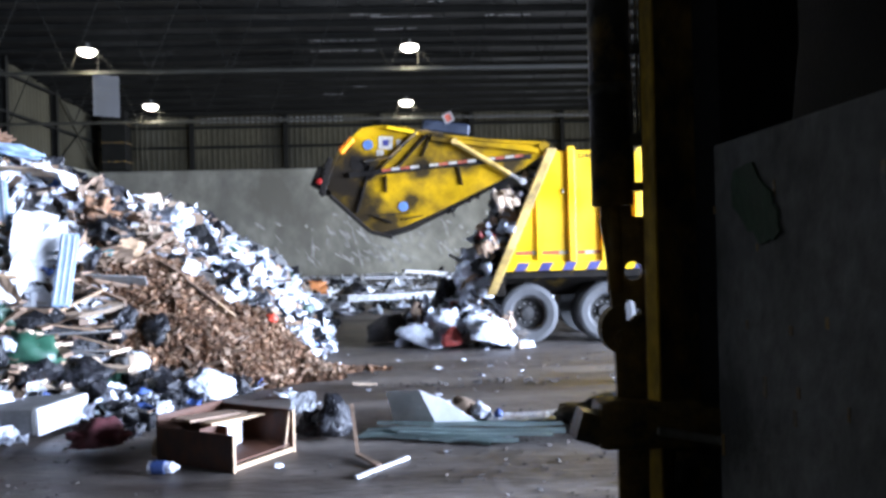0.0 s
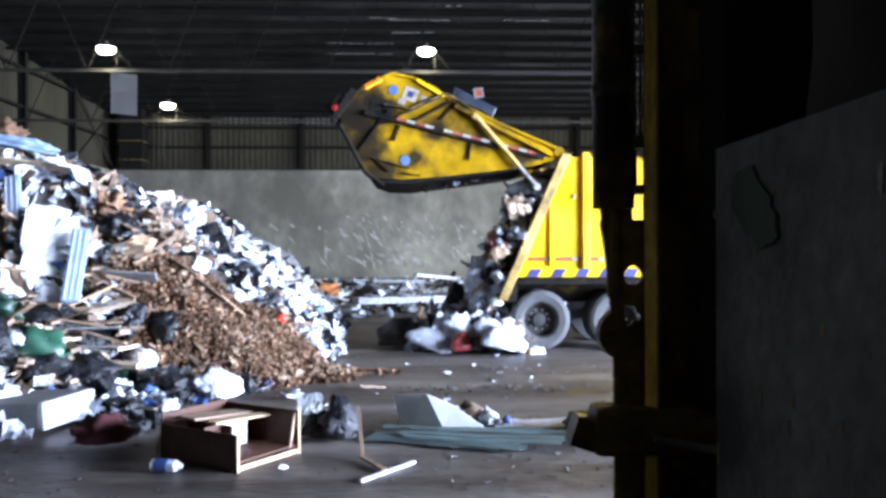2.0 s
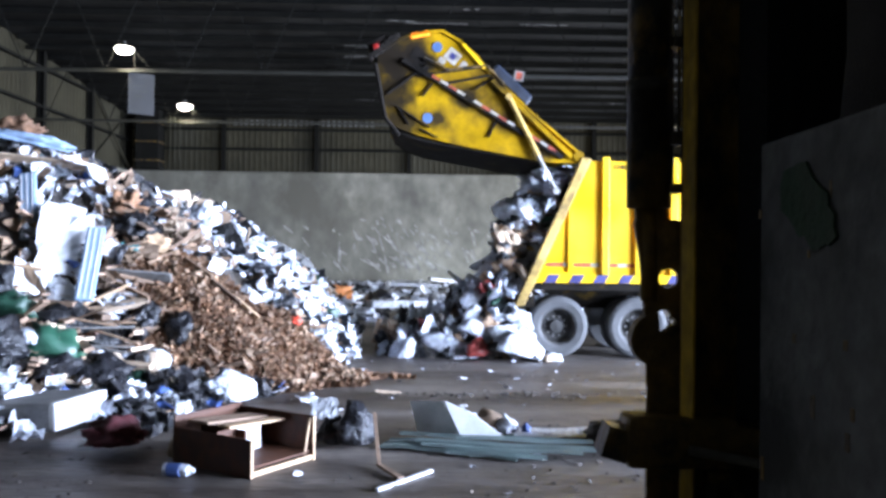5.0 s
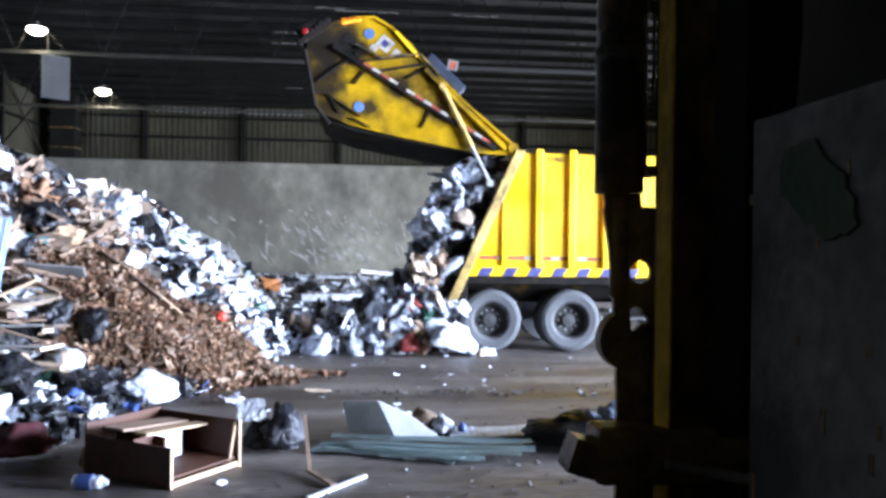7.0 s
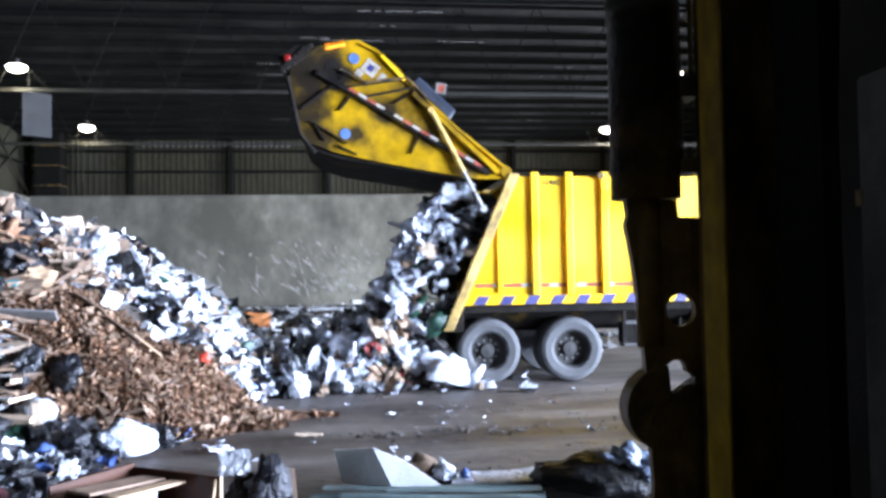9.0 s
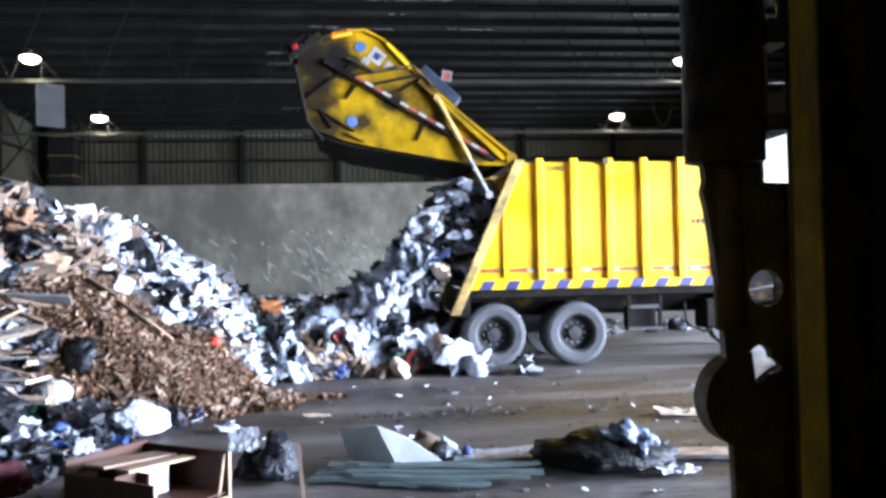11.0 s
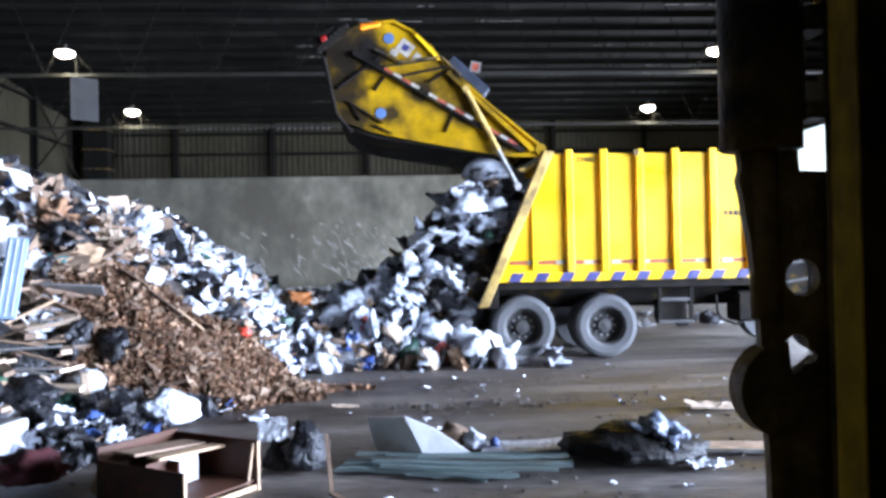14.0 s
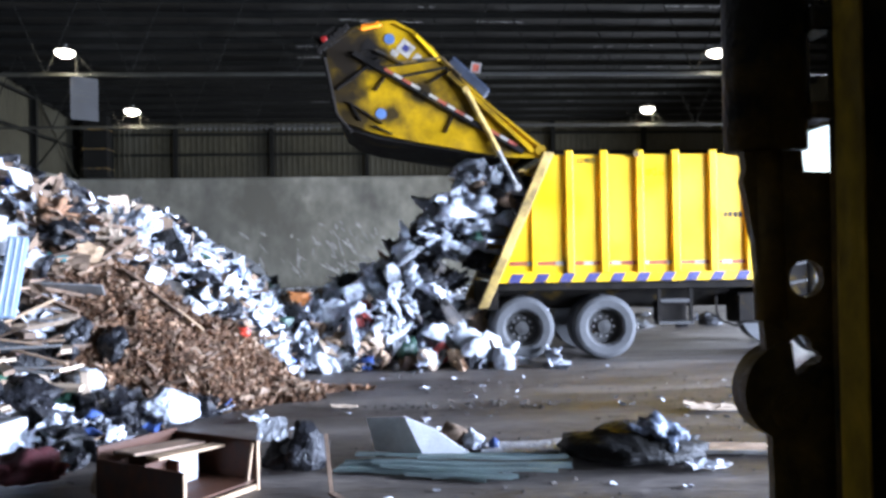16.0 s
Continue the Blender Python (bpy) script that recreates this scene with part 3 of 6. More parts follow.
OUT = [(-3.38, 1.72), (-2.95, 1.98), (-2.62, 2.07), (-2.31, 2.10), (-2.01, 1.94), (-1.69, 1.66), (-1.52, 1.44), (-0.75, 0.72), (0.05, 0.06), (0.03, -0.12), (-0.5, -0.1), (-1.09, 0.0), (-2.03, 0.17), (-2.7, 0.32), (-3.18, 0.5), (-3.26, 0.64), (-3.38, 1.3)]
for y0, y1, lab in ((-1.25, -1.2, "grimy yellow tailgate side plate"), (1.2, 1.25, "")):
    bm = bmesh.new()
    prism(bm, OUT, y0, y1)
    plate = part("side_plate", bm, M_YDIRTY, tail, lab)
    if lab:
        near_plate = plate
bm = bmesh.new()
TOPL = OUT[:9]
for a, b in zip(TOPL, TOPL[1:]):
    v = [bm.verts.new(p) for p in ((a[0], -1.22, a[1]), (b[0], -1.22, b[1]), (b[0], 1.22, b[1]), (a[0], 1.22, a[1]), (a[0], -1.22, a[1] - 0.05), (b[0], -1.22, b[1] - 0.05), (b[0], 1.22, b[1] - 0.05), (a[0], 1.22, a[1] - 0.05))]
    for q in ((0, 1, 2, 3), (7, 6, 5, 4), (0, 4, 5, 1), (3, 2, 6, 7)):
        bm.faces.new([v[i] for i in q])
part("back_skin", bm, M_YDIRTY, tail)
bm = bmesh.new()
# Lip drawn near black, as the shaded underside of the hopper
LIP = [(-3.2, 0.66), (-3.19, 0.5), (-2.98, 0.35), (-2.60, 0.22), (-1.17, -0.02), (-0.55, -0.11), (-0.5, -0.08), (-1.09, 0.04), (-2.03, 0.2), (-2.7, 0.36), (-3.1, 0.55)]
prism(bm, LIP, -1.19, 1.19)
part("hopper_lip", bm, M_YDARK, tail, "near-black hopper lip, shaded underside put into its colour")
bm = bmesh.new()
prism(bm, [(-3.1, 0.62), (-0.6, 0.0), (-1.5, 1.2), (-2.3, 1.9), (-3.1, 1.6)], -1.15, 1.15)
part("packer", bm, M_YDARK, tail)
bm = bmesh.new()
for a, b in zip(OUT[:9], OUT[1:9]):
    bar(bm, (a[0], -1.27, a[1] - 0.02), (b[0], -1.27, b[1] - 0.02), 0.05, 0.04)
part("edge_flange", bm, M_YDIRTY, near_plate, "yellow edge flange")


def rib_on(a, b, w, material, name, label="", d=0.05, off=0.0):
    return part(name, flat_bar(a, b, w, d, off), material, near_plate, label)


def flat_bar(a, b, w, d, off):
    bm = bmesh.new()
    n = Vector((-(b[1] - a[1]), b[0] - a[0]))
    n = n / n.length * w / 2
    prism(bm, [(a[0] + n.x, a[1] + n.y), (b[0] + n.x, b[1] + n.y), (b[0] - n.x, b[1] - n.y), (a[0] - n.x, a[1] - n.y)], -1.25 - d - off, -1.248 - off)
    return bm


rib_on((-2.95, 1.58), (-0.25, -0.02), 0.085, M_YDARK, "main_rib", "dark greasy diagonal rib", 0.07)
A, B = Vector((-2.6, 1.40)), Vector((-0.35, 0.07))
for k in range(16):
    a, b = A.lerp(B, k / 16), A.lerp(B, (k + 0.92) / 16)
    if k not in (0, 5, 11):
        rib_on(a, b, 0.045, M_RED if k % 2 else M_WHITE, "reflector_tape", "", 0.006, 0.07)
for a, b, w in (((-3.22, 1.0), (-2.55, 1.5), 0.05), ((-2.72, 1.32), (-1.5, 1.5), 0.05), ((-2.2, 1.2), (-1.45, 1.35), 0.05), ((-2.45, 1.2), (-2.62, 0.98), 0.04), ((-1.35, 0.62), (-1.5, 0.3), 0.04), ((-1.75, 1.1), (-1.4, 1.32), 0.04), ((-3.0, 0.75), (-2.85, 0.5), 0.04), ((-2.65, 0.42), (-2.35, 0.28), 0.035), ((-3.05, 0.8), (-2.5, 0.45), 0.03)):
    rib_on(a, b, w * 0.62, M_YDARK, "rib", "", 0.045)
rib_on((-1.95, 1.86), (-1.58, 1.46), 0.05, M_YELLOW, "rib", "", 0.06)
rib_on((-1.45, 1.25), (-0.1, -0.02), 0.07, M_YDIRTY, "hinge_arm", "grimy yellow hinge arm", 0.09)
for c, r in (((-2.38, 1.81), 0.085), ((-2.53, 0.61), 0.085)):
    bm = bmesh.new()
    cyl(bm, (c[0], -1.262, c[1]), (c[0], -1.249, c[1]), r, 20)
    part("round_sticker", bm, M_STICKER, near_plate, "blue round sticker")
for c, s, a in (((-2.12, 1.66), (0.24, 0.22), -38), ((-2.3, 1.58), (0.12, 0.1), -30), ((-1.95, 1.5), (0.1, 0.16), -38)):
    boxpart("label_sticker", (c[0], -1.254, c[1]), (s[0], 0.006, s[1]), M_WHITE, near_plate, "white warning sticker", Matrix.Rotation(radians(-a), 4, "Y"), 0)
boxpart("label_print", (-2.12, -1.259, 1.66), (0.1, 0.006, 0.1), M_BLUE, near_plate, "", Matrix.Rotation(radians(38), 4, "Y"), 0)
for c, r in (((-2.72, 1.66), 0.13), ((-2.6, 1.5), 0.1)):
    bm = bmesh.new()
    prism(bm, [(c[0] + r * (1 + 0.35 * math.sin(3 * k + c[0] * 9)) * math.cos(k * 0.52), c[1] + r * (1 + 0.35 * math.cos(2 * k)) * math.sin(k * 0.52)) for k in range(12)], -1.256, -1.249)
    part("grease_patch", bm, M_YDARK, near_plate, "black grease patch")
rail = [(-3.42, 1.5), (-3.24, 0.6), (-3.0, 0.3)]
bm = bmesh.new()
for a, b in zip(rail, rail[1:]):
    cyl(bm, (a[0], -1.3, a[1]), (b[0], -1.3, b[1]), 0.035, 8)
part("grab_rail", bm, M_YDARK, tail, "bent dark grab rail")
bm = bmesh.new()
bx(bm, (-3.36, -0.0, 1.82), (0.36, 2.52, 0.28), Matrix.Rotation(radians(-30), 4, "Y"))
for k in range(7):
    bx(bm, (-3.5 + 0.07 * k, -1.27, 1.62 + 0.06 * k), (0.1 + 0.02 * (k % 3), 0.06, 0.13), Matrix.Rotation(k * 0.7, 4, "Y"))
bevel(bm, 0.02)
part("light_bar", bm, M_YDARK, tail, "dark lamp bar")
boxpart("tail_lamp", (-3.42, -1.27, 1.8), (0.1, 0.1, 0.09), M_TAIL, tail, "lit red tail lamp", Matrix.Rotation(radians(-20), 4, "Y"), 0.02)
boxpart("marker_lamp", (-2.68, -1.255, 2.02), (0.34, 0.08, 0.09), M_AMBER, tail, "lit amber marker lamp", Matrix.Rotation(radians(-12), 4, "Y"), 0.03)
boxpart("valve_box", (-1.08, -0.6, 1.3), (0.85, 0.45, 0.2), M_NAVY, tail, "dark hydraulic valve box", Matrix.Rotation(radians(43), 4, "Y"), 0.03)
sg = boxpart("plate_sign", (-0.98, -1.1, 1.38), (0.17, 0.02, 0.17), M_GREYST, tail, "small white plate with a dark mark", Matrix.Rotation(radians(10), 4, "Y"), 0)
boxpart("sign_mark", (-0.98, -1.113, 1.38), (0.1, 0.006, 0.12), M_RED, sg, "", Matrix.Rotation(radians(10), 4, "Y"), 0)
bm = bmesh.new()
hp = [(-2.6, 1.62), (-2.2, 1.42), (-1.9, 1.46), (-1.55, 1.5), (-1.25, 1.2)]
for a, b in zip(hp, hp[1:]):
    cyl(bm, (a[0], -1.3, a[1]), (b[0], -1.3, b[1]), 0.022, 8)
part("hose", bm, M_BLACKST, near_plate, "black hydraulic hose")

# lift cylinders: barrel hangs on the tailgate, rod stands on the body
CYLS = []
for y in (13.42, 16.08):
    bm = one(cyl, (0, 0, 0), (0, 0, -1.1), 0.045, 14)
    cyl(bm, (0, -0.06, 0), (0, 0.06, 0), 0.055, 12)
    barrel = part("lift_cylinder", bm, M_FRAME, truck, "tan hydraulic lift cylinder")
    bm = one(cyl, (0, 0, 0), (0, 0, 1.05), 0.036, 12)
    cyl(bm, (0, -0.06, 0), (0, 0.06, 0), 0.06, 12)
    rod = part("lift_rod", bm, M_GREYST, truck, "grey steel piston rod")
    CYLS.append((y, barrel, rod))
TAIL_ROWS = [(0, -6.3), (0.5, -2.2), (1.0, 2.4), (1.5, 7.4), (2.0, 12.6), (2.5, 18.2), (3.0, 24.0), (3.5, 28.4), (4.0, 29.2), (5.0, 29.3), (7.0, 29.3), (16.0, 29.2)]


def tail_at(t):
    for (a, p), (b, q) in zip(TAIL_ROWS, TAIL_ROWS[1:]):
        if a <= t <= b:
            return p + (q - p) * (t - a) / (b - a)
    return TAIL_ROWS[-1][1]


def tail_motion():
    walk(tail, [(t, pose(HX, 14.75, HZ, 0, a - TAILREST, 0)) for t, a in TAIL_ROWS])
    for y, barrel, rod in CYLS:
        rb, rr = [], []
        for t, a in TAIL_ROWS:
            top = pose(HX, 0, HZ, 0, a - TAILREST, 0) @ Vector((-1.17, 0, 0.97))
            foot = Vector((2.13, 0, 2.8))
            d = top - foot
            ang = math.degrees(math.atan2(d.x, d.z))
            rb.append((t, pose(top.x, y, top.z, 0, ang, 0)))
            rr.append((t, pose(foot.x, y, foot.z, 0, ang, 0)))
        walk(barrel, rb)
        walk(rod, rr)


# ---- machine beside the camera ----
PY = 1.4
boom = thing("loader_boom", "oily black and yellow loader boom with cylinder", "machine")
bm = one(cyl, (0.5586, PY, 1.7956), (0.5586, PY, 3.2), 0.0435, 28)
cyl(bm, (0.5586, PY, 2.02), (0.5586, PY, 2.05), 0.0455, 28)
part("barrel", bm, M_BLACKST, boom, "oily black cylinder barrel", True)
part("rod", one(cyl, (0.561, PY, 1.61), (0.5586, PY, 1.8), 0.017, 16), M_BLACKST, boom, "greasy piston rod", True)


def lug(y0, y1):
    """Lug plate with two round holes cut through it."""
    outer = [(0.530, 1.7945), (0.533, 1.775), (0.529, 1.762), (0.533, 1.745), (0.541, 1.695), (0.548, 1.62), (0.552, 1.57), (0.556, 1.48), (0.558, 1.44), (0.558, 0.9), (0.652, 0.9), (0.652, 1.770), (0.598, 1.772), (0.596, 1.7945)]
    bm = bmesh.new()
    edges = []

    def loop(pts):
        vs = [bm.verts.new((x, y0, z)) for x, z in pts]
        edges.extend(bm.edges.new((vs[i], vs[(i + 1) % len(vs)])) for i in range(len(vs)))
    loop(outer)
    loop([(0.5985 + 0.0195 * math.cos(a * math.pi / 10), 1.6545 + 0.0205 * math.sin(a * math.pi / 10)) for a in range(20)])
    worn = (1.0, 0.82, 0.6, 0.78, 0.95, 1.0, 1.03, 1.0, 1.0, 1.02, 1.0, 1.0, 1.03, 1.0, 0.9, 0.72, 0.55, 0.5, 0.62, 0.9)
    loop([(0.593 + 0.0215 * worn[a] * math.cos(a * math.pi / 10), 1.569 + 0.0235 * worn[a] * math.sin(a * math.pi / 10)) for a in range(20)])
    bmesh.ops.triangle_fill(bm, use_beauty=True, edges=edges)
    r = bmesh.ops.extrude_face_region(bm, geom=bm.faces[:])
    bmesh.ops.translate(bm, vec=(0, y1 - y0, 0), verts=[g for g in r["geom"] if isinstance(g, bmesh.types.BMVert)])
    bmesh.ops.recalc_face_normals(bm, faces=bm.faces[:])
    return bm


part("lug_plate", lug(PY - 0.008, PY + 0.006), M_BLACKST, boom, "oily lug plate with two holes")


def boss_ring(bm, cx, cz, r, y0, y1, cut):
    """A thick round plate whose side towards the hole is cut away."""
    pts = []
    for a in range(36):
        x, z = cx + r * math.cos(a * math.pi / 18), cz + r * math.sin(a * math.pi / 18)
        f = 1.0
        while f > 0.3 and math.hypot(cx + (x - cx) * f - cut[0], cz + (z - cz) * f - cut[1]) < cut[2]:
            f -= 0.02
        pts.append((cx + (x - cx) * f, cz + (z - cz) * f))
    prism(bm, pts, y0, y1)


bm = bmesh.new()
boss_ring(bm, 0.5775, 1.532, 0.0535, PY - 0.014, PY + 0.02, (0.593, 1.569, 0.0225))
part("pin_boss", bm, M_BLACKST, boom, "greasy round pin boss")
bm = one(cyl, (0.572, PY - 0.022, 1.512), (0.572, PY - 0.012, 1.512), 0.02, 18)
cyl(bm, (0.572, PY - 0.027, 1.512), (0.572, PY - 0.02, 1.512), 0.011, 6)
part("pin_head", bm, M_BLACKST, boom, "greasy pin head")
for x, xt, y, z1 in ((0.6035, 0.596, 1.392, 1.835), (0.6065, 0.6035, 1.362, 1.93)):
    part("oil_pipe", one(cyl, (x, y, z1), (xt, y, 3.2), 0.0035, 10), M_CHROME, boom, "thin shiny steel oil pipe", True)
for z, h in ((1.931, 0.026), (1.833, 0.018), (2.12, 0.022)):
    boxpart("pipe_clamp", (0.605, PY - 0.02, z), (0.03, 0.05, h), M_BLACKST, boom, w=0.003)
bm = one(bx, (0.612, PY - 0.03, 1.339), (0.216, 0.09, 0.1))
bevel(bm, 0.016, 2)
bx(bm, (0.487, PY - 0.03, 1.335), (0.05, 0.07, 0.06), Matrix.Rotation(0.3, 4, "Y"))
bx(bm, (0.762, PY - 0.02, 1.325), (0.14, 0.08, 0.08), Matrix.Rotation(0.12, 4, "Y"))
part("pivot_block", bm, M_BLACKST, boom, "grease-caked pivot block")
part("pivot_rod", one(cyl, (0.615, PY - 0.1, 1.335), (0.80, PY - 0.09, 1.298), 0.009, 12), M_GREYST, boom, "dull steel rod")
rng = random.Random(11)
bm = bmesh.new()
for i in range(70):
    x, z = rng.uniform(0.66, 1.0), rng.uniform(0.6, 1.27)
    bx(bm, (x, PY - 0.02 + rng.uniform(-0.05, 0.1) + 0.9 * max(0.0, x - 0.72), z), (rng.uniform(0.02, 0.08), 0.02, rng.uniform(0.02, 0.09)), Euler((rng.random() * 3, rng.random() * 3, rng.random() * 3)).to_matrix().to_4x4())
part("caked_dirt", bm, M_BLACKST, boom, "caked dirt and torn scraps")["kind"] = "stuff"


def upright(pts, z0, z1):
    """An outline pts (x, y) drawn upright from z0 to z1."""
    bm = bmesh.new()
    f = bm.faces.new([bm.verts.new((x, y, z0)) for x, y in pts])
    r = bmesh.ops.extrude_face_region(bm, geom=[f])
    bmesh.ops.translate(bm, vec=(0, 0, z1 - z0), verts=[g for g in r["geom"] if isinstance(g, bmesh.types.BMVert)])
    bmesh.ops.recalc_face_normals(bm, faces=bm.faces[:])
    return bm


bm = upright(((0.6115, 1.354), (0.6315, 1.333), (0.6385, 1.342), (0.6185, 1.363)), 0.0, 3.2)
bevel(bm, 0.002)
part("boom_flange", bm, M_YBOOM, boom, "rubbed yellow flange")
part("boom_web", upright(((0.6125, 1.366), (0.637, 1.346), (0.75, 1.43), (0.74, 1.46), (0.645, 1.402)), 0.0, 3.2), M_BLACKST, boom)
BOOM_ROWS = [(0, -0.003, -0.012, 0.0, -0.0), (0.5, -0.001, -0.041, 0.005, 0.1), (1, -0.005, -0.054, 0.011, 0.1), (1.5, -0.01, -0.016, 0.0, 0.0), (2, -0.017, 0.057, -0.01, -0.2), (2.5, -0.027, -0.044, -0.001, 0.0), (3, -0.039, -0.051, 0.004, 0.1), (3.5, -0.035, -0.028, -0.008, 0.0), (4, -0.027, 0.002, -0.004, -0.0), (6.5, -0.105, 0.341, -0.015, 0.1), (7, -0.066, 0.241, 0.015, -0.0), (7.5, -0.065, 0.349, 0.014, 0.5), (8, -0.098, 0.453, 0.044, 0.0), (8.5, -0.136, 0.414, 0.046, -0.6), (11, -0.025, 0.03, 0.004, -0.0), (11.5, -0.005, 0.034, -0.006, -0.4), (12, -0.005, 0.048, -0.008, -0.3), (12.5, -0.008, 0.053, -0.008, -0.2), (13, -0.016, 0.044, 0.002, 0.8), (14, -0.008, 0.067, -0.009, 0.3), (15, -0.001, 0.072, -0.007, 0.4), (16, -0.013, 0.062, -0.011, 0.5)]


def boom_motion():
    pivot = Matrix.Translation((-0.55, -1.4, 0))
    walk(boom, [(t, pose(0.55 + x, 1.4 + y, z, 0, 0, a) @ pivot) for t, x, y, z, a in BOOM_ROWS])


# dark machine side and its dusty panel
bm = bmesh.new()
v = [bm.verts.new(p) for p in ((0.735, 1.45, 0), (1.36, 2.4, 0), (1.36, 2.4, 2.1), (1.45, 2.52, 2.4), (1.42, 2.48, 3.4), (0.735, 1.45, 3.4))]
f = bm.faces.new(v)
r = bmesh.ops.extrude_face_region(bm, geom=[f])
bmesh.ops.translate(bm, vec=(0.06, -0.05, 0), verts=[g for g in r["geom"] if isinstance(g, bmesh.types.BMVert)])
bmesh.ops.recalc_face_normals(bm, faces=bm.faces[:])
plate = part("side_plate", bm, M_DKPLATE, boom, "dark blue-black machine side plate")
part("plate_edge", one(cyl, (1.447, 2.49, 2.4), (1.417, 2.45, 3.4), 0.006, 8), M_GREYST, boom, "thin bright plate edge")
bm = upright(((0.682, 1.15), (0.682, -1.2), (0.73, -1.2), (0.73, 1.15)), 0.5, 1.89)
bevel(bm, 0.006, 2)
part("side_panel", bm, M_SIDEWALL, boom, "dusty grey machine side panel")
bm = bmesh.new()
for i in range(26):
    y, z = 0.45 + 0.7 * rng.random(), 1.2 + 0.6 * rng.random()
    bx(bm, (0.6815, y, z), (0.002, rng.uniform(0.004, 0.012), rng.uniform(0.008, 0.04)))
part("chipped_paint", bm, M_BLACKST, boom, "dark chips and drips on the panel")["kind"] = "stuff"
# Box added to block door light from the side plate; its extent is guessed
bm = one(bx, (3.25, 0.45, 2.1), (2.9, 5.9, 4.2))
bevel(bm, 0.05, 2)
part("machine_body", bm, M_STEEL, boom, "dark machine body behind the side panel")
bm = bmesh.new()
prism(bm, [((0.085 + 0.03 * noise.noise(Vector((k * 0.9, 1, 0)))) * math.cos(k * 0.2618), (0.055 + 0.03 * noise.noise(Vector((k * 0.7, 5, 0)))) * math.sin(k * 0.2618) - 0.035 * math.cos(k * 0.2618)) for k in range(24)], -0.004, 0.0)
bmesh.ops.transform(bm, matrix=Matrix.Translation((0.6805, 0.975, 1.775)) @ Matrix.Rotation(radians(-90), 4, "Z"), verts=bm.verts)
part("green_rag", bm, M_GREEN, boom, "dark green rag stuck on the panel")


# ---- waste ----
def crumple(seed, sx, sy, sz, rough=0.32, sub=2, freq=2.2, pinch=True):
    """A crumpled bag or lump about one metre across before it is scaled; its base is flattened."""
    bm = bmesh.new()
    bmesh.ops.create_icosphere(bm, subdivisions=sub, radius=1.0)
    o = Vector((seed * 7.13, seed * 3.7, seed * 1.9))
    for v in bm.verts:
        d = v.co.normalized()
        k = 1 + rough * noise.noise(d * freq + o) + rough * 0.9 * abs(noise.noise(d * freq * 2.4 + o)) + rough * 0.5 * abs(noise.noise(d * freq * 5.3 + o)) - rough * 0.5
        v.co = Vector((d.x * k * sx, d.y * k * sy, max(d.z * k, -0.36) * sz)) * 0.5
        if pinch and d.z > 0.86:
            v.co.z += 0.1 * sz
    return bm


def sheet_piece(rng, w, h, bend, n=3, rumple=0.08):
    """A bent, torn sheet with thickness."""
    bm = bmesh.new()
    grid = [[bm.verts.new(((i / n - 0.5) * w + rng.uniform(-0.06, 0.06) * w, (j / n - 0.5) * h + rng.uniform(-0.06, 0.06) * h, bend * math.sin(i * 1.9 + j * 0.7) * w * 0.3 + rng.uniform(-rumple, rumple) * w)) for j in range(n + 1)] for i in range(n + 1)]
    fs = [bm.faces.new((grid[i][j], grid[i + 1][j], grid[i + 1][j + 1], grid[i][j + 1])) for i in range(n) for j in range(n)]
    r = bmesh.ops.extrude_face_region(bm, geom=fs)
    bmesh.ops.translate(bm, vec=(0, 0, 0.012), verts=[g for g in r["geom"] if isinstance(g, bmesh.types.BMVert)])
    return bm


def arrays(bm):
    bm.verts.ensure_lookup_table()
    bm.verts.index_update()
    v = np.array([p.co for p in bm.verts])
    f = [[q.index for q in p.verts] for p in bm.faces]
    bm.free()
    return v, f


def scatter(name, shapes, places, material, label, category, smooth=False, parent=None):
    """One object of many pieces: places are (shape number, matrix)."""
    V, F, n = [], [], 0
    for k, m in places:
        v, f = shapes[k]
        a = np.array(m)
        V.append(v @ a[:3, :3].T + a[:3, 3])
        F += [[i + n for i in q] for q in f]
        n += len(v)
    me = bpy.data.meshes.new(name)
    me.from_pydata(np.concatenate(V).tolist(), [], F)
    me.materials.append(material)
    if smooth:
        me.polygons.foreach_set("use_smooth", [True] * len(me.polygons))
    return tagged(new(name, me), label, category, kind="stuff")


TOE = [(3.0, -3.9), (6.4, -3.75), (8.2, -3.55), (9.4, -3.2), (10.0, -1.75), (11.0, -1.15), (13.0, -1.2), (16.0, -1.35), (19.0, -2.2), (23.0, -3.6), (30.0, -6.5), (40.0, -12.0)]


def toe_x(y):
    for (a, p), (b, q) in zip(TOE, TOE[1:]):
        if a <= y <= b:
            return p + (q - p) * (y - a) / (b - a)
    return TOE[0][1] if y < 3 else TOE[-1][1]


def pile_h(x, y):
    """Height of the great waste pile."""
    d = toe_x(y) - x
    if d <= 0:
        return 0.0
    front = max(0.0, y - 5.6 + 0.25 * (x + 3.5))
    h = 2.95 * (1 - math.exp(-d / 2.35)) * min(1.0, front / 5.5 + 0.12)
    h += 0.6 * math.exp(-(((x + 6.2) / 1.75) ** 2 + ((y - 11.6) / 2.2) ** 2))
    h += 0.3 * math.exp(-(((x + 3.7) / 1.5) ** 2 + ((y - 13.6) / 2.4) ** 2)) + 0.15 * math.exp(-(((x + 2.2) / 1.0) ** 2 + ((y - 15.5) / 3.0) ** 2))
    return h + 0.16 * noise.noise(Vector((x * 0.9, y * 0.9, 3))) * min(1, d) + 0.1 * abs(noise.noise(Vector((x * 2.3, y * 2.3, 1)))) * min(1, d)


bm = bmesh.new()
NX, NY = 110, 150
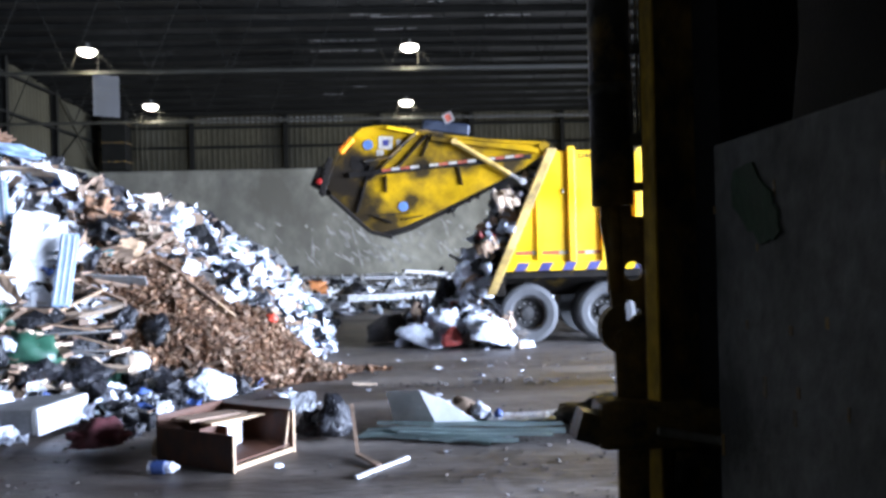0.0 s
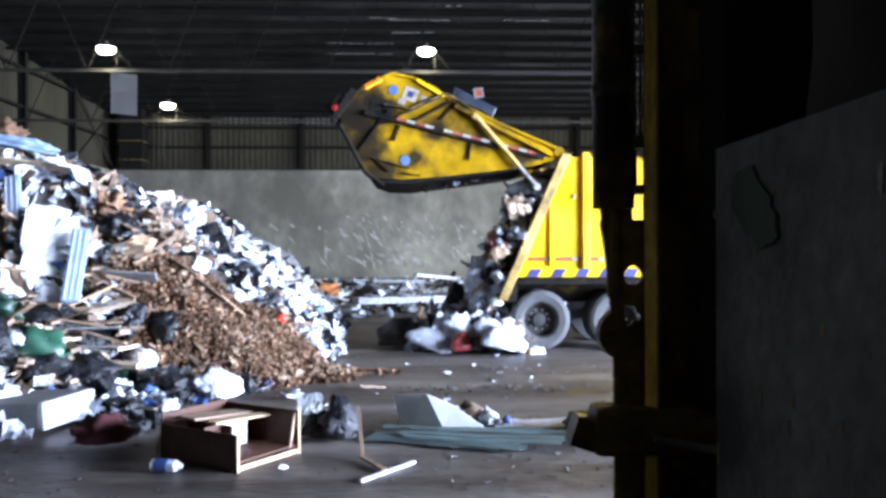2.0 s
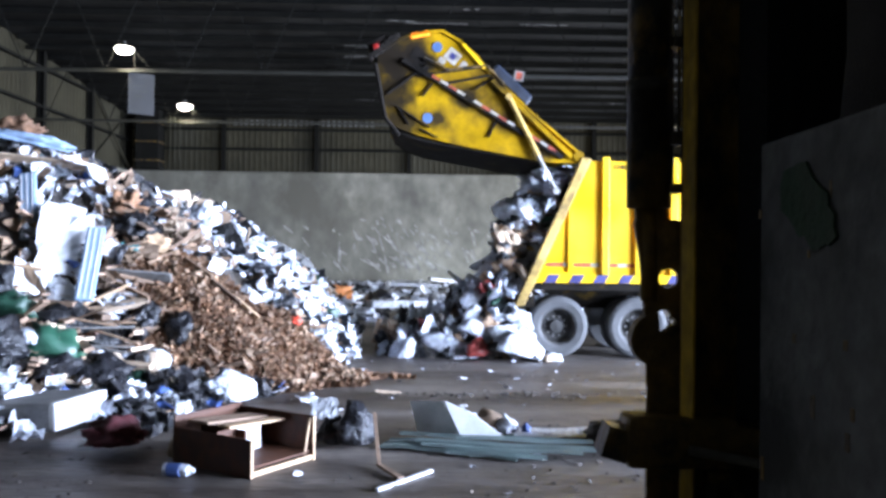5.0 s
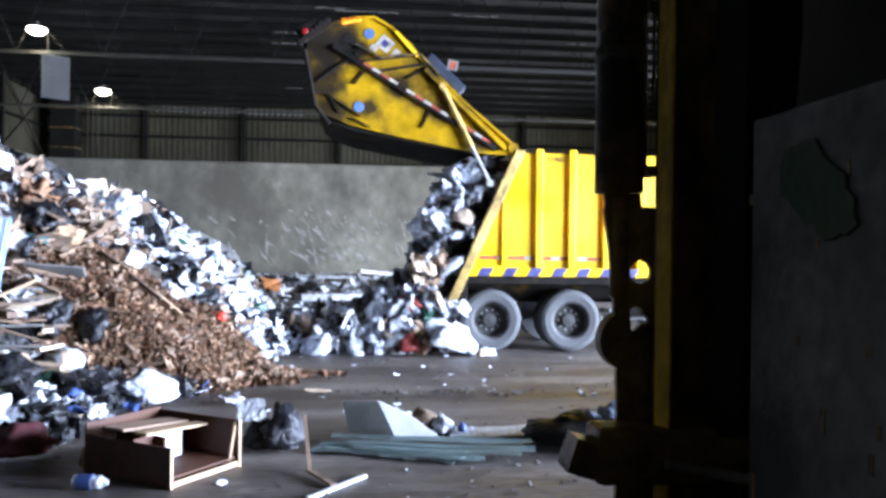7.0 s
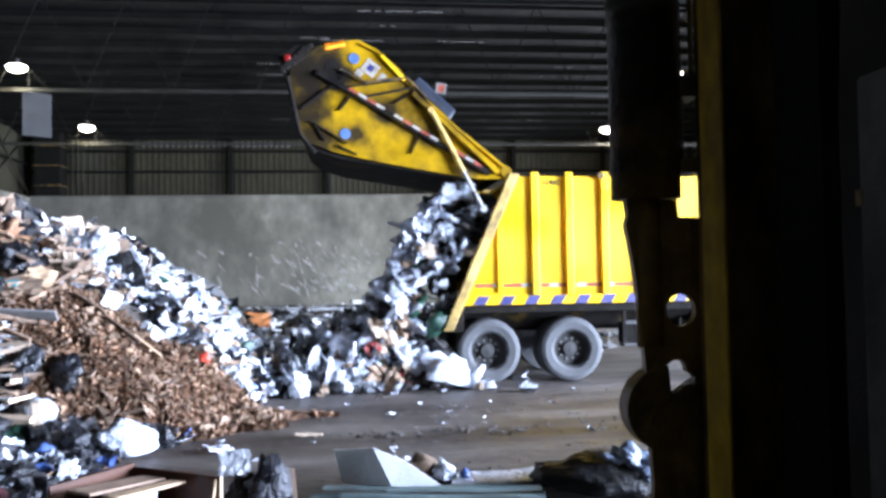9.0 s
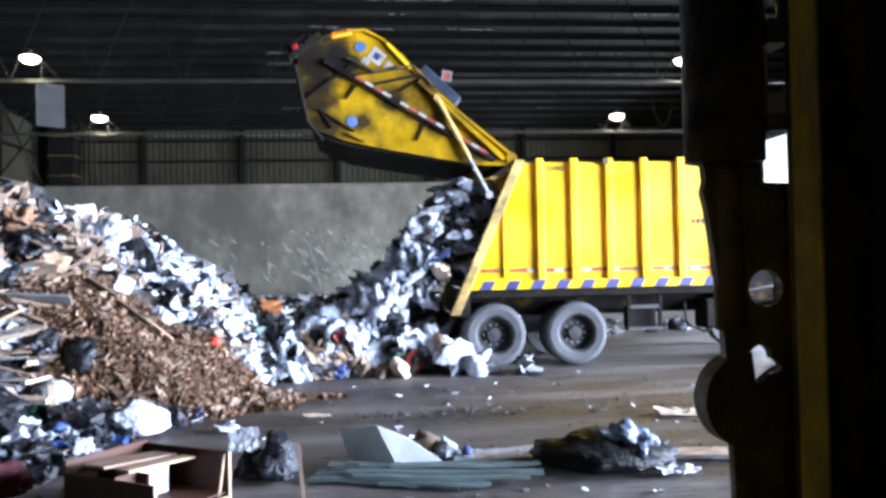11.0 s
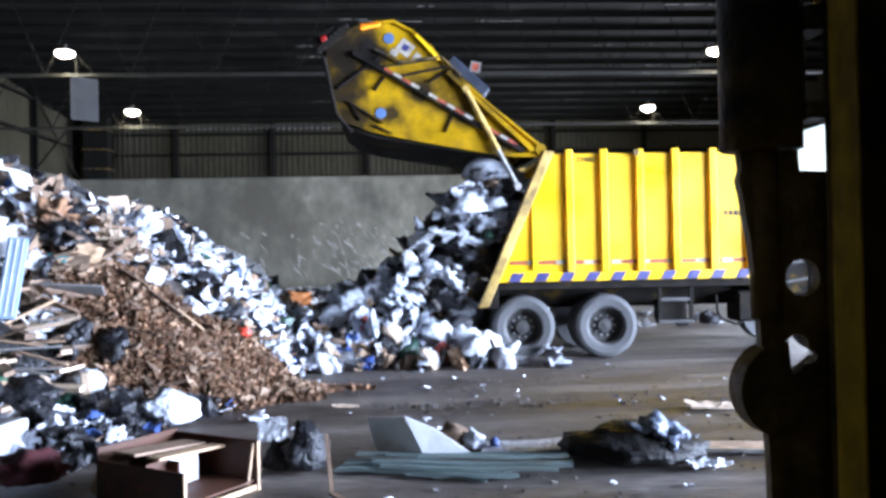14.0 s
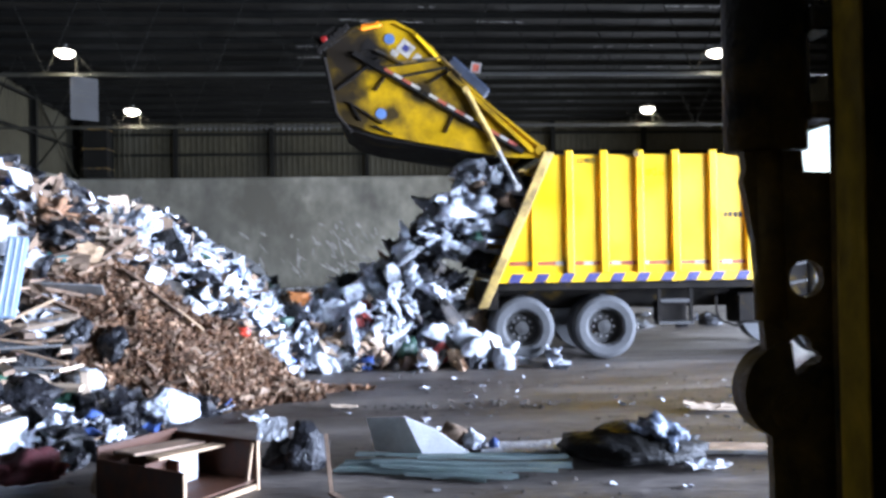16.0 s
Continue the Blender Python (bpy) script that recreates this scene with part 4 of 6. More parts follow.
grid = [[None] * (NY + 1) for _ in range(NX + 1)]
for i in range(NX + 1):
    for j in range(NY + 1):
        x, y = -19.6 + 18.9 * i / NX, 3.0 + 34.0 * j / NY
        grid[i][j] = bm.verts.new((x, y, pile_h(x, y) - 0.07))
for i in range(NX):
    for j in range(NY):
        bm.faces.new((grid[i][j], grid[i + 1][j], grid[i + 1][j + 1], grid[i][j + 1]))
tagged(link("waste_pile", bm, M_DARKW, True), "great heap of mixed rubbish on the tipping floor", "waste pile", kind="stuff")

rng = random.Random(21)
BAGS = [crumple(k, rng.uniform(0.8, 1.3), rng.uniform(0.6, 1.1), rng.uniform(0.45, 0.9), 0.5, 2, 2.6) for k in range(10)]
BAG_A = [arrays(b) for b in BAGS]
SHT_A = [arrays(sheet_piece(rng, rng.uniform(0.7, 1.2), rng.uniform(0.5, 1.1), rng.uniform(0.1, 0.9))) for k in range(9)]
PLK_A = [arrays(one(bx, (0, 0, 0), (1.0, rng.uniform(0.06, 0.16), rng.uniform(0.02, 0.06)))) for k in range(5)]
CHIP_A = []
for k in range(6):
    b = bmesh.new()
    p = [b.verts.new((rng.uniform(0.3, 0.5) * math.cos(a), rng.uniform(0.2, 0.45) * math.sin(a), rng.uniform(-0.16, 0.16))) for a in (0.3, 1.4, 2.6, 3.9, 5.2)]
    f = b.faces.new(p)
    r = bmesh.ops.extrude_face_region(b, geom=[f])
    bmesh.ops.translate(b, vec=(0.02, 0, 0.07), verts=[g for g in r["geom"] if isinstance(g, bmesh.types.BMVert)])
    CHIP_A.append(arrays(b))


def turn(rng, tilt=1.0):
    return Euler((rng.gauss(0, tilt), rng.gauss(0, tilt), rng.uniform(0, 6.28))).to_matrix().to_4x4()


MULCH = [(-3.85, 9.9), (-3.6, 10.35), (-3.06, 10.6), (-2.4, 10.75), (-1.85, 11.05), (-1.2, 11.35), (-0.75, 11.1), (-0.85, 10.4), (-1.7, 9.8), (-2.4, 9.5), (-2.75, 9.5), (-3.1, 9.55), (-3.5, 9.6)]


def mulchy(x, y):
    """Whether the leaf mulch covers the pile here."""
    x, y = x + 0.16 * noise.noise(Vector((x * 2, y * 2, 7))), y + 0.16 * noise.noise(Vector((x * 2, y * 2, 3)))
    inside = False
    for (a, b), (c, d) in zip(MULCH, MULCH[1:] + MULCH[:1]):
        if (b > y) != (d > y) and x < a + (c - a) * (y - b) / (d - b):
            inside = not inside
    return inside


def spots(n, fn, x0, x1, y0, y1, seed):
    r = random.Random(seed)
    out = []
    while len(out) < n:
        x, y = r.uniform(x0, x1), r.uniform(y0, y1)
        if fn(x, y):
            out.append((x, y))
    return out


def heap(name, shapes, n, fn, area, size, lift, material, label, category, seed, tilt=0.7, smooth=False):
    r = random.Random(seed)
    pl = []
    for x, y in spots(n, fn, *area, seed):
        s = r.uniform(*size)
        pl.append((r.randrange(len(shapes)), Matrix.Translation((x, y, pile_h(x, y) + lift * s)) @ turn(r, tilt) @ Matrix.Scale(s, 4)))
    return scatter(name, shapes, pl, material, label, category, smooth)


def on_pile(x, y):
    return 0.05 < toe_x(y) - x < 7.5 and not mulchy(x, y) and y < 24


def patch(seed, thr=0.05, scale=0.8):
    return lambda x, y: on_pile(x, y) and noise.noise(Vector((x * scale, y * scale, seed))) > thr


AREA = (-9.5, -0.9, 5.5, 22)
heap("leaf_mulch", CHIP_A, 900, lambda x, y: mulchy(x, y), (-4.2, -0.5, 9.2, 11.7), (0.03, 0.09), 0.2, M_MULCH, "brown dry leaf and wood mulch sliding off the pile", "mulch", 31, 0.9)
heap("mulch_slivers", PLK_A, 2600, lambda x, y: mulchy(x, y), (-4.2, -0.5, 9.2, 11.7), (0.06, 0.2), 0.22, M_MULCH, "brown bark slivers in the mulch", "mulch", 27, 0.8)
heap("mulch_leaves", SHT_A, 10000, lambda x, y: mulchy(x, y), (-4.2, -0.5, 9.2, 11.7), (0.03, 0.12), 0.26, M_MULCH, "brown dry leaves over the mulch", "leaves", 30, 0.9)
heap("mulch_boards", PLK_A, 90, lambda x, y: mulchy(x, y) and x < -1.9, (-4.0, -1.0, 9.5, 11.2), (0.2, 0.6), 0.05, M_WOOD, "broken brown boards lying in the mulch", "boards", 32, 0.35)
heap("pale_leaves", SHT_A, 1500, lambda x, y: mulchy(x, y), (-4.2, -0.5, 9.2, 11.7), (0.04, 0.12), 0.42, mat("pale_dry_leaves", (0.3, 0.19, 0.115), 0.85, spread=0.5), "pale curled leaves over the mulch", "leaves", 28, 0.9)
heap("scraps_on_mulch", SHT_A, 110, lambda x, y: mulchy(x, y), (-4.0, -0.4, 9.3, 11.6), (0.06, 0.24), 0.25, M_CARD, "pale scraps lying on the mulch", "scraps", 29, 0.7)
heap("white_scraps", SHT_A, 2100, patch(11.3, 0.0), AREA, (0.06, 0.3), 0.18, M_WHT, "white torn paper and plastic scraps", "scraps", 33, 0.7)
heap("white_bags", BAG_A, 480, patch(14.9, 0.0), AREA, (0.08, 0.28), 0.12, M_WHT, "white crumpled rubbish bags", "bags", 34, 0.6)
heap("grey_bags", BAG_A, 600, patch(3.1, -0.12), AREA, (0.1, 0.32), 0.1, M_GRY, "grey crumpled rubbish bags", "bags", 35, 0.6)
heap("black_bags", BAG_A, 800, patch(7.7, -0.15), AREA, (0.12, 0.42), 0.08, M_BLK, "shiny black rubbish bags", "bags", 36, 0.6, True)
heap("cardboard_scraps", SHT_A, 1200, patch(21.4, -0.05), AREA, (0.08, 0.34), 0.16, M_CARD, "brown torn cardboard", "cardboard", 37, 0.7)
heap("pale_cardboard", SHT_A, 360, patch(5.5, -0.02), AREA, (0.08, 0.32), 0.16, M_PALE, "pale tan cardboard flaps", "cardboard", 38, 0.8)
heap("wood_scraps", PLK_A, 120, patch(9.1, -0.15), AREA, (0.3, 0.9), 0.1, M_WOOD, "splintered brown boards and laths", "boards", 39, 0.25)
heap("dark_sheets", SHT_A, 1300, patch(17.7, -0.1), AREA, (0.1, 0.45), 0.12, M_BLK, "black torn plastic sheets", "scraps", 43, 0.7)
heap("grey_sheets", SHT_A, 700, patch(19.7, -0.15), AREA, (0.08, 0.35), 0.14, M_GRY, "grey torn plastic and cloth", "scraps", 44, 0.7)
heap("blue_scraps", BAG_A, 60, patch(2.2, -0.1), AREA, (0.1, 0.3), 0.2, M_BLU, "blue plastic scraps", "scraps", 40)
heap("red_scraps", BAG_A, 45, patch(8.2, -0.1), AREA, (0.1, 0.28), 0.2, M_REDW, "red plastic scraps", "scraps", 41)
heap("green_scraps", BAG_A, 40, patch(12.2, -0.1), AREA, (0.1, 0.4), 0.15, M_TEAL, "dark green plastic scraps", "scraps", 42)
upper = lambda x, y: on_pile(x, y) and x + 0.35 * (y - 10.6) < -2.9 and x > -4.3 + 0.5 * noise.noise(Vector((x * 2, y * 2, 1)))
heap("brown_boards", PLK_A, 55, upper, (-4.6, -2.8, 9.7, 11.3), (0.3, 0.8), 0.16, M_WOOD, "brown broken boards heaped above the mulch", "boards", 45, 0.3)
heap("brown_flaps", SHT_A, 90, upper, (-4.6, -2.8, 9.7, 11.4), (0.12, 0.36), 0.2, M_CARD, "brown cardboard flaps heaped above the mulch", "cardboard", 46, 0.6)
side = lambda x, y: 0 < toe_x(y) - x < 2.6 and not mulchy(x, y)
heap("white_slope_scraps", SHT_A, 800, side, (-4.2, -1.1, 11.3, 20), (0.07, 0.38), 0.2, M_WHT, "white torn film down the far slope", "scraps", 66, 0.7)
heap("white_slope_bags", BAG_A, 300, side, (-4.2, -1.1, 11.3, 20), (0.1, 0.42), 0.14, M_WHT, "white bags down the far slope", "bags", 67, 0.6)
low = lambda x, y: -0.2 < toe_x(y) - x < 1.6
heap("pale_laths", PLK_A, 22, low, (-5.2, -3.1, 8.3, 9.7), (0.4, 1.1), 0.12, M_PALE, "pale and brown laths low in the pile", "boards", 47, 0.2)
heap("dark_laths", PLK_A, 40, low, (-5.2, -3.1, 8.3, 9.9), (0.4, 1.1), 0.12, M_WOOD, "brown laths low in the pile", "boards", 48, 0.2)
heap("torn_film", SHT_A, 130, low, (-5.0, -2.6, 7.2, 9.9), (0.08, 0.32), 0.2, M_WHT, "white and bluish torn film at the pile's foot", "scraps", 49, 0.7)
# small rubbish strewn over the floor
flat = lambda x, y: toe_x(y) - x < 0.0


def litter(name, shapes, n, fn, area, size, material, label, seed, tilt=0.25):
    r = random.Random(seed)
    pl = []
    for x, y in spots(n, fn, *area, seed):
        s = r.uniform(*size) * (1 if r.random() < 0.85 else 1.8)
        pl.append((r.randrange(len(shapes)), Matrix.Translation((x, y, 0.12 * s)) @ turn(r, tilt) @ Matrix.Scale(s, 4)))
    return scatter(name, shapes, pl, material, label, "litter")


rows_far = lambda x, y: flat(x, y) and noise.noise(Vector((x * 0.35, y * 0.7, 4))) > -0.05
litter("white_litter", BAG_A, 420, rows_far, (-8, 6, 19, 46), (0.12, 0.45), M_WHT, "white scraps strewn far over the floor", 51)
litter("dark_litter", BAG_A, 260, rows_far, (-8, 8, 18, 46), (0.15, 0.6), M_BLK, "dark scraps strewn over the floor", 52)
litter("grey_litter", SHT_A, 200, rows_far, (-8, 8, 18, 46), (0.15, 0.6), M_GRY, "grey scraps strewn over the floor", 53)
litter("boards_litter", PLK_A, 110, rows_far, (-8, 8, 20, 48), (0.6, 2.0), M_GRY, "pale boards lying on the far floor", 54, 0.05)
litter("crumbs", SHT_A, 70, lambda x, y: flat(x, y) and y > 5, (-3.5, 6, 5.5, 13), (0.02, 0.09), M_WHT, "small white crumbs on the floor", 55)
litter("dirt_clods", CHIP_A, 1200, lambda x, y: flat(x, y) and noise.noise(Vector((x * 0.5, y * 1.6, 8))) > 0.0, (-3.5, 7, 4.5, 13), (0.012, 0.05), M_DARKW, "dark dirt clods on the floor", 56, 0.3)
litter("mulch_trail", SHT_A, 420, lambda x, y: flat(x, y) and abs(y - 11.0 - 0.4 * noise.noise(Vector((x, 0, 2)))) < 0.3 - 0.35 * (x + 0.9), (-1.3, -0.15, 10.0, 11.9), (0.03, 0.1), M_MULCH, "brown mulch spilt on the floor", 57, 0.5)
litter("dark_smear", CHIP_A, 120, lambda x, y: abs(y - 9.75 - 0.25 * noise.noise(Vector((x * 2, 0, 6)))) < 0.1 + 0.1 * math.sin(x * 1.7), (-0.6, 4.5, 9.2, 10.3), (0.02, 0.09), M_DARKW, "line of dark crushed dirt on the floor", 58, 0.2)


foot = lambda x, y: not (x < -2.6 and y < 8.1) and 0.0 < x - toe_x(y) < 1.0 + 0.75 * noise.noise(Vector((x * 1.3, y * 1.3, 3))) and x < -1.75
litter("dark_rags", BAG_A, 150, foot, (-4, -1.6, 6.6, 9.9), (0.1, 0.4), M_BLK, "dark bags and rags in front of the pile", 61, 0.4)
litter("brown_rags", SHT_A, 70, foot, (-4, -1.6, 7.2, 9.9), (0.06, 0.2), M_CARD, "brown flaps in front of the pile", 62, 0.4)
litter("white_film", SHT_A, 130, foot, (-4, -1.6, 6.6, 9.9), (0.06, 0.3), M_WHT, "white film scraps in front of the pile", 63, 0.5)
litter("blue_film", SHT_A, 26, foot, (-4, -1.8, 7.4, 9.9), (0.06, 0.25), M_BLU, "blue film scraps in front of the pile", 64, 0.5)
litter("dark_mud", CHIP_A, 1500, foot, (-4, -1.6, 6.2, 9.9), (0.03, 0.14), M_DARKW, "dark crushed dirt in front of the pile", 65, 0.4)


# ---- single things of the pile and the floor ----
def bag(name, m, size, material, label, category, seed, group="", sub=3, rough=0.4):
    t = tagged(link(name, crumple(seed, *[s * 2 for s in size], rough, sub), material, True), label, category, group)
    t.matrix_basis = m
    return t


def sheet_thing(name, m, w, h, bend, material, label, category, seed, n=4):
    t = tagged(link(name, sheet_piece(random.Random(seed), w, h, bend, n, 0.012 if bend < 0.01 else 0.05), material), label, category)
    t.matrix_basis = m
    return t


# toppled chest of drawers
A, B = Vector((-1.272, 6.003)), Vector((-0.881, 6.614))
fx = (B - A).normalized()
dr = thing("toppled_dresser", "broken red-brown dresser carcass without drawers", "dresser", Matrix.Translation((A.x, A.y, 0)) @ Matrix.Rotation(math.atan2(fx.y, fx.x), 4, "Z"))
W, D, H = 0.725, 0.86, 0.29
boxpart("side_panel", (0.011, D / 2, H / 2), (0.022, D, H), M_VENEER, dr, w=0.003)
boxpart("side_panel", (W - 0.011, D / 2, 0.18), (0.022, D, 0.36), M_VENEER, dr, w=0.003)
boxpart("back_panel", (W / 2, D - 0.01, 0.19), (W, 0.02, 0.38), M_VENEER, dr, w=0.003)
boxpart("bottom_board", (W / 2, D / 2, 0.07), (W - 0.05, D - 0.04, 0.018), M_VENEER, dr, w=0.002)
boxpart("front_rail", (W / 2, 0.012, 0.025), (W, 0.024, 0.04), M_RAWWOOD, dr, "pale raw pine rail", w=0.003)
boxpart("front_edge", (0.012, -0.004, H / 2), (0.026, 0.012, H), M_RAWWOOD, dr, "pale raw pine edge", w=0.002)
boxpart("front_edge", (W - 0.012, -0.004, 0.18), (0.026, 0.012, 0.36), M_RAWWOOD, dr, "pale raw pine edge", w=0.002)
boxpart("top_board", (0.34, 0.58, 0.335), (0.66, 0.22, 0.02), M_WOOD, dr, "brown loose board", Matrix.Rotation(radians(4), 4, "Y"), 0.002)
boxpart("top_board", (0.36, 0.34, 0.325), (0.62, 0.13, 0.02), M_RAWWOOD, dr, "pale loose board", Matrix.Rotation(radians(3), 4, "Y"), 0.002)
boxpart("divider", (0.37, 0.42, 0.19), (0.32, 0.018, 0.22), M_FOAM, dr, "white-backed divider", w=0.002)
boxpart("divider", (0.2, 0.5, 0.19), (0.02, 0.5, 0.22), M_VENEER, dr, w=0.002)
boxpart("divider", (0.1, 0.36, 0.2), (0.2, 0.018, 0.22), M_VENEER, dr, w=0.002)
boxpart("brace_strip", (W - 0.06, 0.03, 0.2), (0.02, 0.02, 0.3), M_RAWWOOD, dr, "", Matrix.Rotation(radians(12), 4, "Y"), 0.002)

# foam block: grey sides and white end paint the light from the right
fb = thing("foam_block", "long foam block with shaded grey sides and a lit white cut end", "foam block", pose(-3.40, 7.75, 0.02, 0, -3, -10))
bm = one(bx, (-0.62, 0, 0.15), (1.5, 0.85, 0.27))
bevel(bm, 0.04, 2)
part("block", bm, M_FOAMG, fb)
boxpart("cut_end", (0.135, 0, 0.15), (0.02, 0.82, 0.25), M_FOAM, fb, "white cut end, painted as lit from the right", w=0.005)

bag("black_garbage_bag", pose(-0.6, 7.1, 0.13, 0, 0, 30), (0.19, 0.17, 0.26), M_BLK, "small shiny black bag standing on the floor", "garbage bag", 3.3)
bag("black_garbage_bag", pose(-0.78, 7.15, 0.08, 0, 0, 130), (0.2, 0.17, 0.14), M_BLK, "flat black bag beside the dresser", "garbage bag", 5.1)
bag("white_garbage_bag", pose(-2.2, 9.05, 0.13, 0, 0, 20), (0.34, 0.26, 0.2), M_WHT, "white knotted bag at the foot of the pile", "garbage bag", 6.4)
sheet_thing("grey_board", pose(-0.95, 7.75, 0.2, 62, 0, 12), 0.26, 0.22, 0.05, M_GRY, "pale grey board leaning behind the bag", "board", 4)
sheet_thing("paper_scrap", pose(-1.33, 9.2, 0.03, 10, 6, 30), 0.26, 0.2, 0.2, M_WHT, "white folded paper scrap on the floor", "paper", 5)
lath = thing("white_lath", "thin white painted lath lying on the floor", "lath", pose(-0.3, 5.73, 0.012, 0, 0, math.degrees(math.atan2(0.53, 0.39))))
boxpart("strip", (0.32, 0, 0), (0.66, 0.04, 0.02), M_FOAM, lath, w=0.003)
bs = thing("dark_lath", "dark broken lath leaning over the floor", "lath")
part("strip", one(bar, (-0.4, 6.75, 0.36), (-0.33, 6.35, 0.03), 0.03, 0.02), M_WOOD, bs)
part("foot", one(bar, (-0.33, 6.35, 0.03), (-0.14, 6.0, 0.02), 0.05, 0.02), M_WOOD, bs)

# sheet metal lying crosswise
rng = random.Random(77)
for k, (x0, y0, x1, y1, w, z) in enumerate(((-0.1, 7.15, 1.5, 6.85, 0.1, 0.03), (0.0, 6.95, 1.35, 6.66, 0.09, 0.045), (-0.2, 7.3, 1.45, 7.05, 0.09, 0.06), (0.25, 6.85, 0.8, 6.6, 0.09, 0.02), (0.2, 6.78, 1.0, 6.58, 0.08, 0.03), (-0.35, 7.05, 0.25, 6.9, 0.16, 0.02), (0.3, 7.1, 1.48, 6.95, 0.07, 0.075), (-0.05, 7.08, 1.42, 6.8, 0.07, 0.05), (0.05, 7.2, 1.5, 6.98, 0.06, 0.07), (-0.25, 7.0, 0.9, 6.7, 0.06, 0.03), (0.4, 6.72, 1.05, 6.66, 0.06, 0.02), (-0.3, 7.2, 0.2, 7.1, 0.1, 0.02))):
    d = Vector((x1 - x0, y1 - y0))
    L = d.length
    bm = bmesh.new()
    prof = [(-w / 2, 0.03), (-w / 2, 0.0), (-w / 6, 0.0), (-w / 6 + 0.01, 0.02), (w / 6, 0.02), (w / 6 + 0.01, 0.0), (w / 2, 0.0), (w / 2, 0.03)]
    n = 6
    ring = [[bm.verts.new((L * i / n, y, z2 * 0.6 + 0.007 * math.sin(i * 1.3 + k))) for y, z2 in prof] for i in range(n + 1)]
    fs = [bm.faces.new((ring[i][j], ring[i + 1][j], ring[i + 1][j + 1], ring[i][j + 1])) for i in range(n) for j in range(len(prof) - 1)]
    r = bmesh.ops.extrude_face_region(bm, geom=fs)
    bmesh.ops.translate(bm, vec=(0, 0, 0.004), verts=[g for g in r["geom"] if isinstance(g, bmesh.types.BMVert)])
    s = tagged(link("metal_siding_strip", bm, M_SHEET), "grey-green sheet metal siding strip lying crosswise", "sheet metal", "siding strips on the floor")
    s.matrix_basis = Matrix.Translation((x0, y0, z)) @ Matrix.Rotation(math.atan2(d.y, d.x), 4, "Z") @ Matrix.Rotation(rng.uniform(-0.15, 0.15), 4, "X")
bm = bmesh.new()
v = [bm.verts.new(p) for p in ((-0.05, 7.5, 0.05), (0.35, 7.25, 0.06), (0.2, 7.35, 0.36), (-0.12, 7.5, 0.33), (0.75, 7.2, 0.06), (0.45, 7.3, 0.26))]
fs = [bm.faces.new((v[0], v[1], v[2], v[3])), bm.faces.new((v[1], v[4], v[5], v[2]))]
r = bmesh.ops.extrude_face_region(bm, geom=fs)
bmesh.ops.translate(bm, vec=(0.004, 0.008, 0), verts=[g for g in r["geom"] if isinstance(g, bmesh.types.BMVert)])
tagged(link("folded_metal_sheet", bm, mat("pale_sheet_metal", (0.8, 0.81, 0.82), 0.35, 0.0, var=0.15, scale=3.0)), "pale folded metal sheet standing on the siding", "sheet metal")
sheet_thing("flat_cardboard", pose(1.35, 7.6, 0.015, 0, 0, 5), 1.1, 0.45, 0.006, M_GRY, "flat trodden grey cardboard on the floor", "cardboard", 8)
bag("food_box", pose(0.62, 7.72, 0.08, 0, 0, 10), (0.17, 0.12, 0.12), M_CARD, "small crushed green and brown carton", "carton", 9.2)
bag("paper_ball", pose(0.8, 7.65, 0.06, 0, 0, 80), (0.13, 0.1, 0.1), M_WHT, "white crumpled paper on the floor", "paper", 2.9)
bag("blue_can", pose(0.98, 7.6, 0.05, 0, 0, 80), (0.07, 0.05, 0.06), M_BLU, "small crushed blue can", "can", 1.9)
# black plastic sheeting near the boom
tp = bag("black_plastic_sheeting", pose(2.05, 7.15, 0.1, 0, 0, -12), (0.62, 0.45, 0.15), M_TARP, "dull black plastic sheeting in a heap", "plastic sheet", 12.6, sub=4, rough=0.22)
bag("grey_plastic_sheeting", pose(2.3, 7.05, 0.16, 0, 24, 10), (0.3, 0.22, 0.16), M_CRINKLE, "crinkled bluish film on the black sheeting", "plastic sheet", 15.6, sub=4, rough=0.55)
sheet_thing("trodden_cardboard", pose(2.95, 7.35, 0.015, 0, 0, -8), 0.7, 0.35, 0.006, M_CARD, "trodden brown cardboard beside the sheeting", "cardboard", 91)
sheet_thing("white_film_scrap", pose(2.55, 6.75, 0.03, 0, 0, 12), 0.35, 0.16, 0.15, M_WHT, "white film scraps at the sheeting's foot", "scrap", 92)
pb = thing("pale_batten", "thin pale batten lying beside the sheeting", "batten")
part("strip", one(bar, (2.5, 7.25, 0.03), (3.5, 7.05, 0.03), 0.04, 0.03), M_GREYST, pb)
sheet_thing("torn_cardboard", pose(3.5, 9.1, 0.04, 4, 3, 5), 0.5, 0.25, 0.1, M_PALE, "torn pale cardboard on the floor", "cardboard", 18)
sheet_thing("torn_cardboard", pose(-0.45, 9.75, 0.03, 4, 3, 5), 0.3, 0.1, 0.1, M_PALE, "torn pale cardboard on the floor", "cardboard", 19)
bag("maroon_cushion", pose(-2.62, 6.85, 0.12, 0, 0, 15), (0.27, 0.2, 0.15), M_MAROON, "dark red cloth cushion on the floor", "cushion", 8.8, "", 4, 0.3)
bag("yellow_scrap", pose(-2.0, 6.55, 0.07, 0, 0, 15), (0.06, 0.05, 0.12), M_PALE, "pale yellow scrap beside the dresser", "scrap", 8.1)
bo = thing("water_bottle", "crushed clear bottle with a blue label", "bottle", pose(-1.83, 6.05, 0.055, 0, 0, -10))
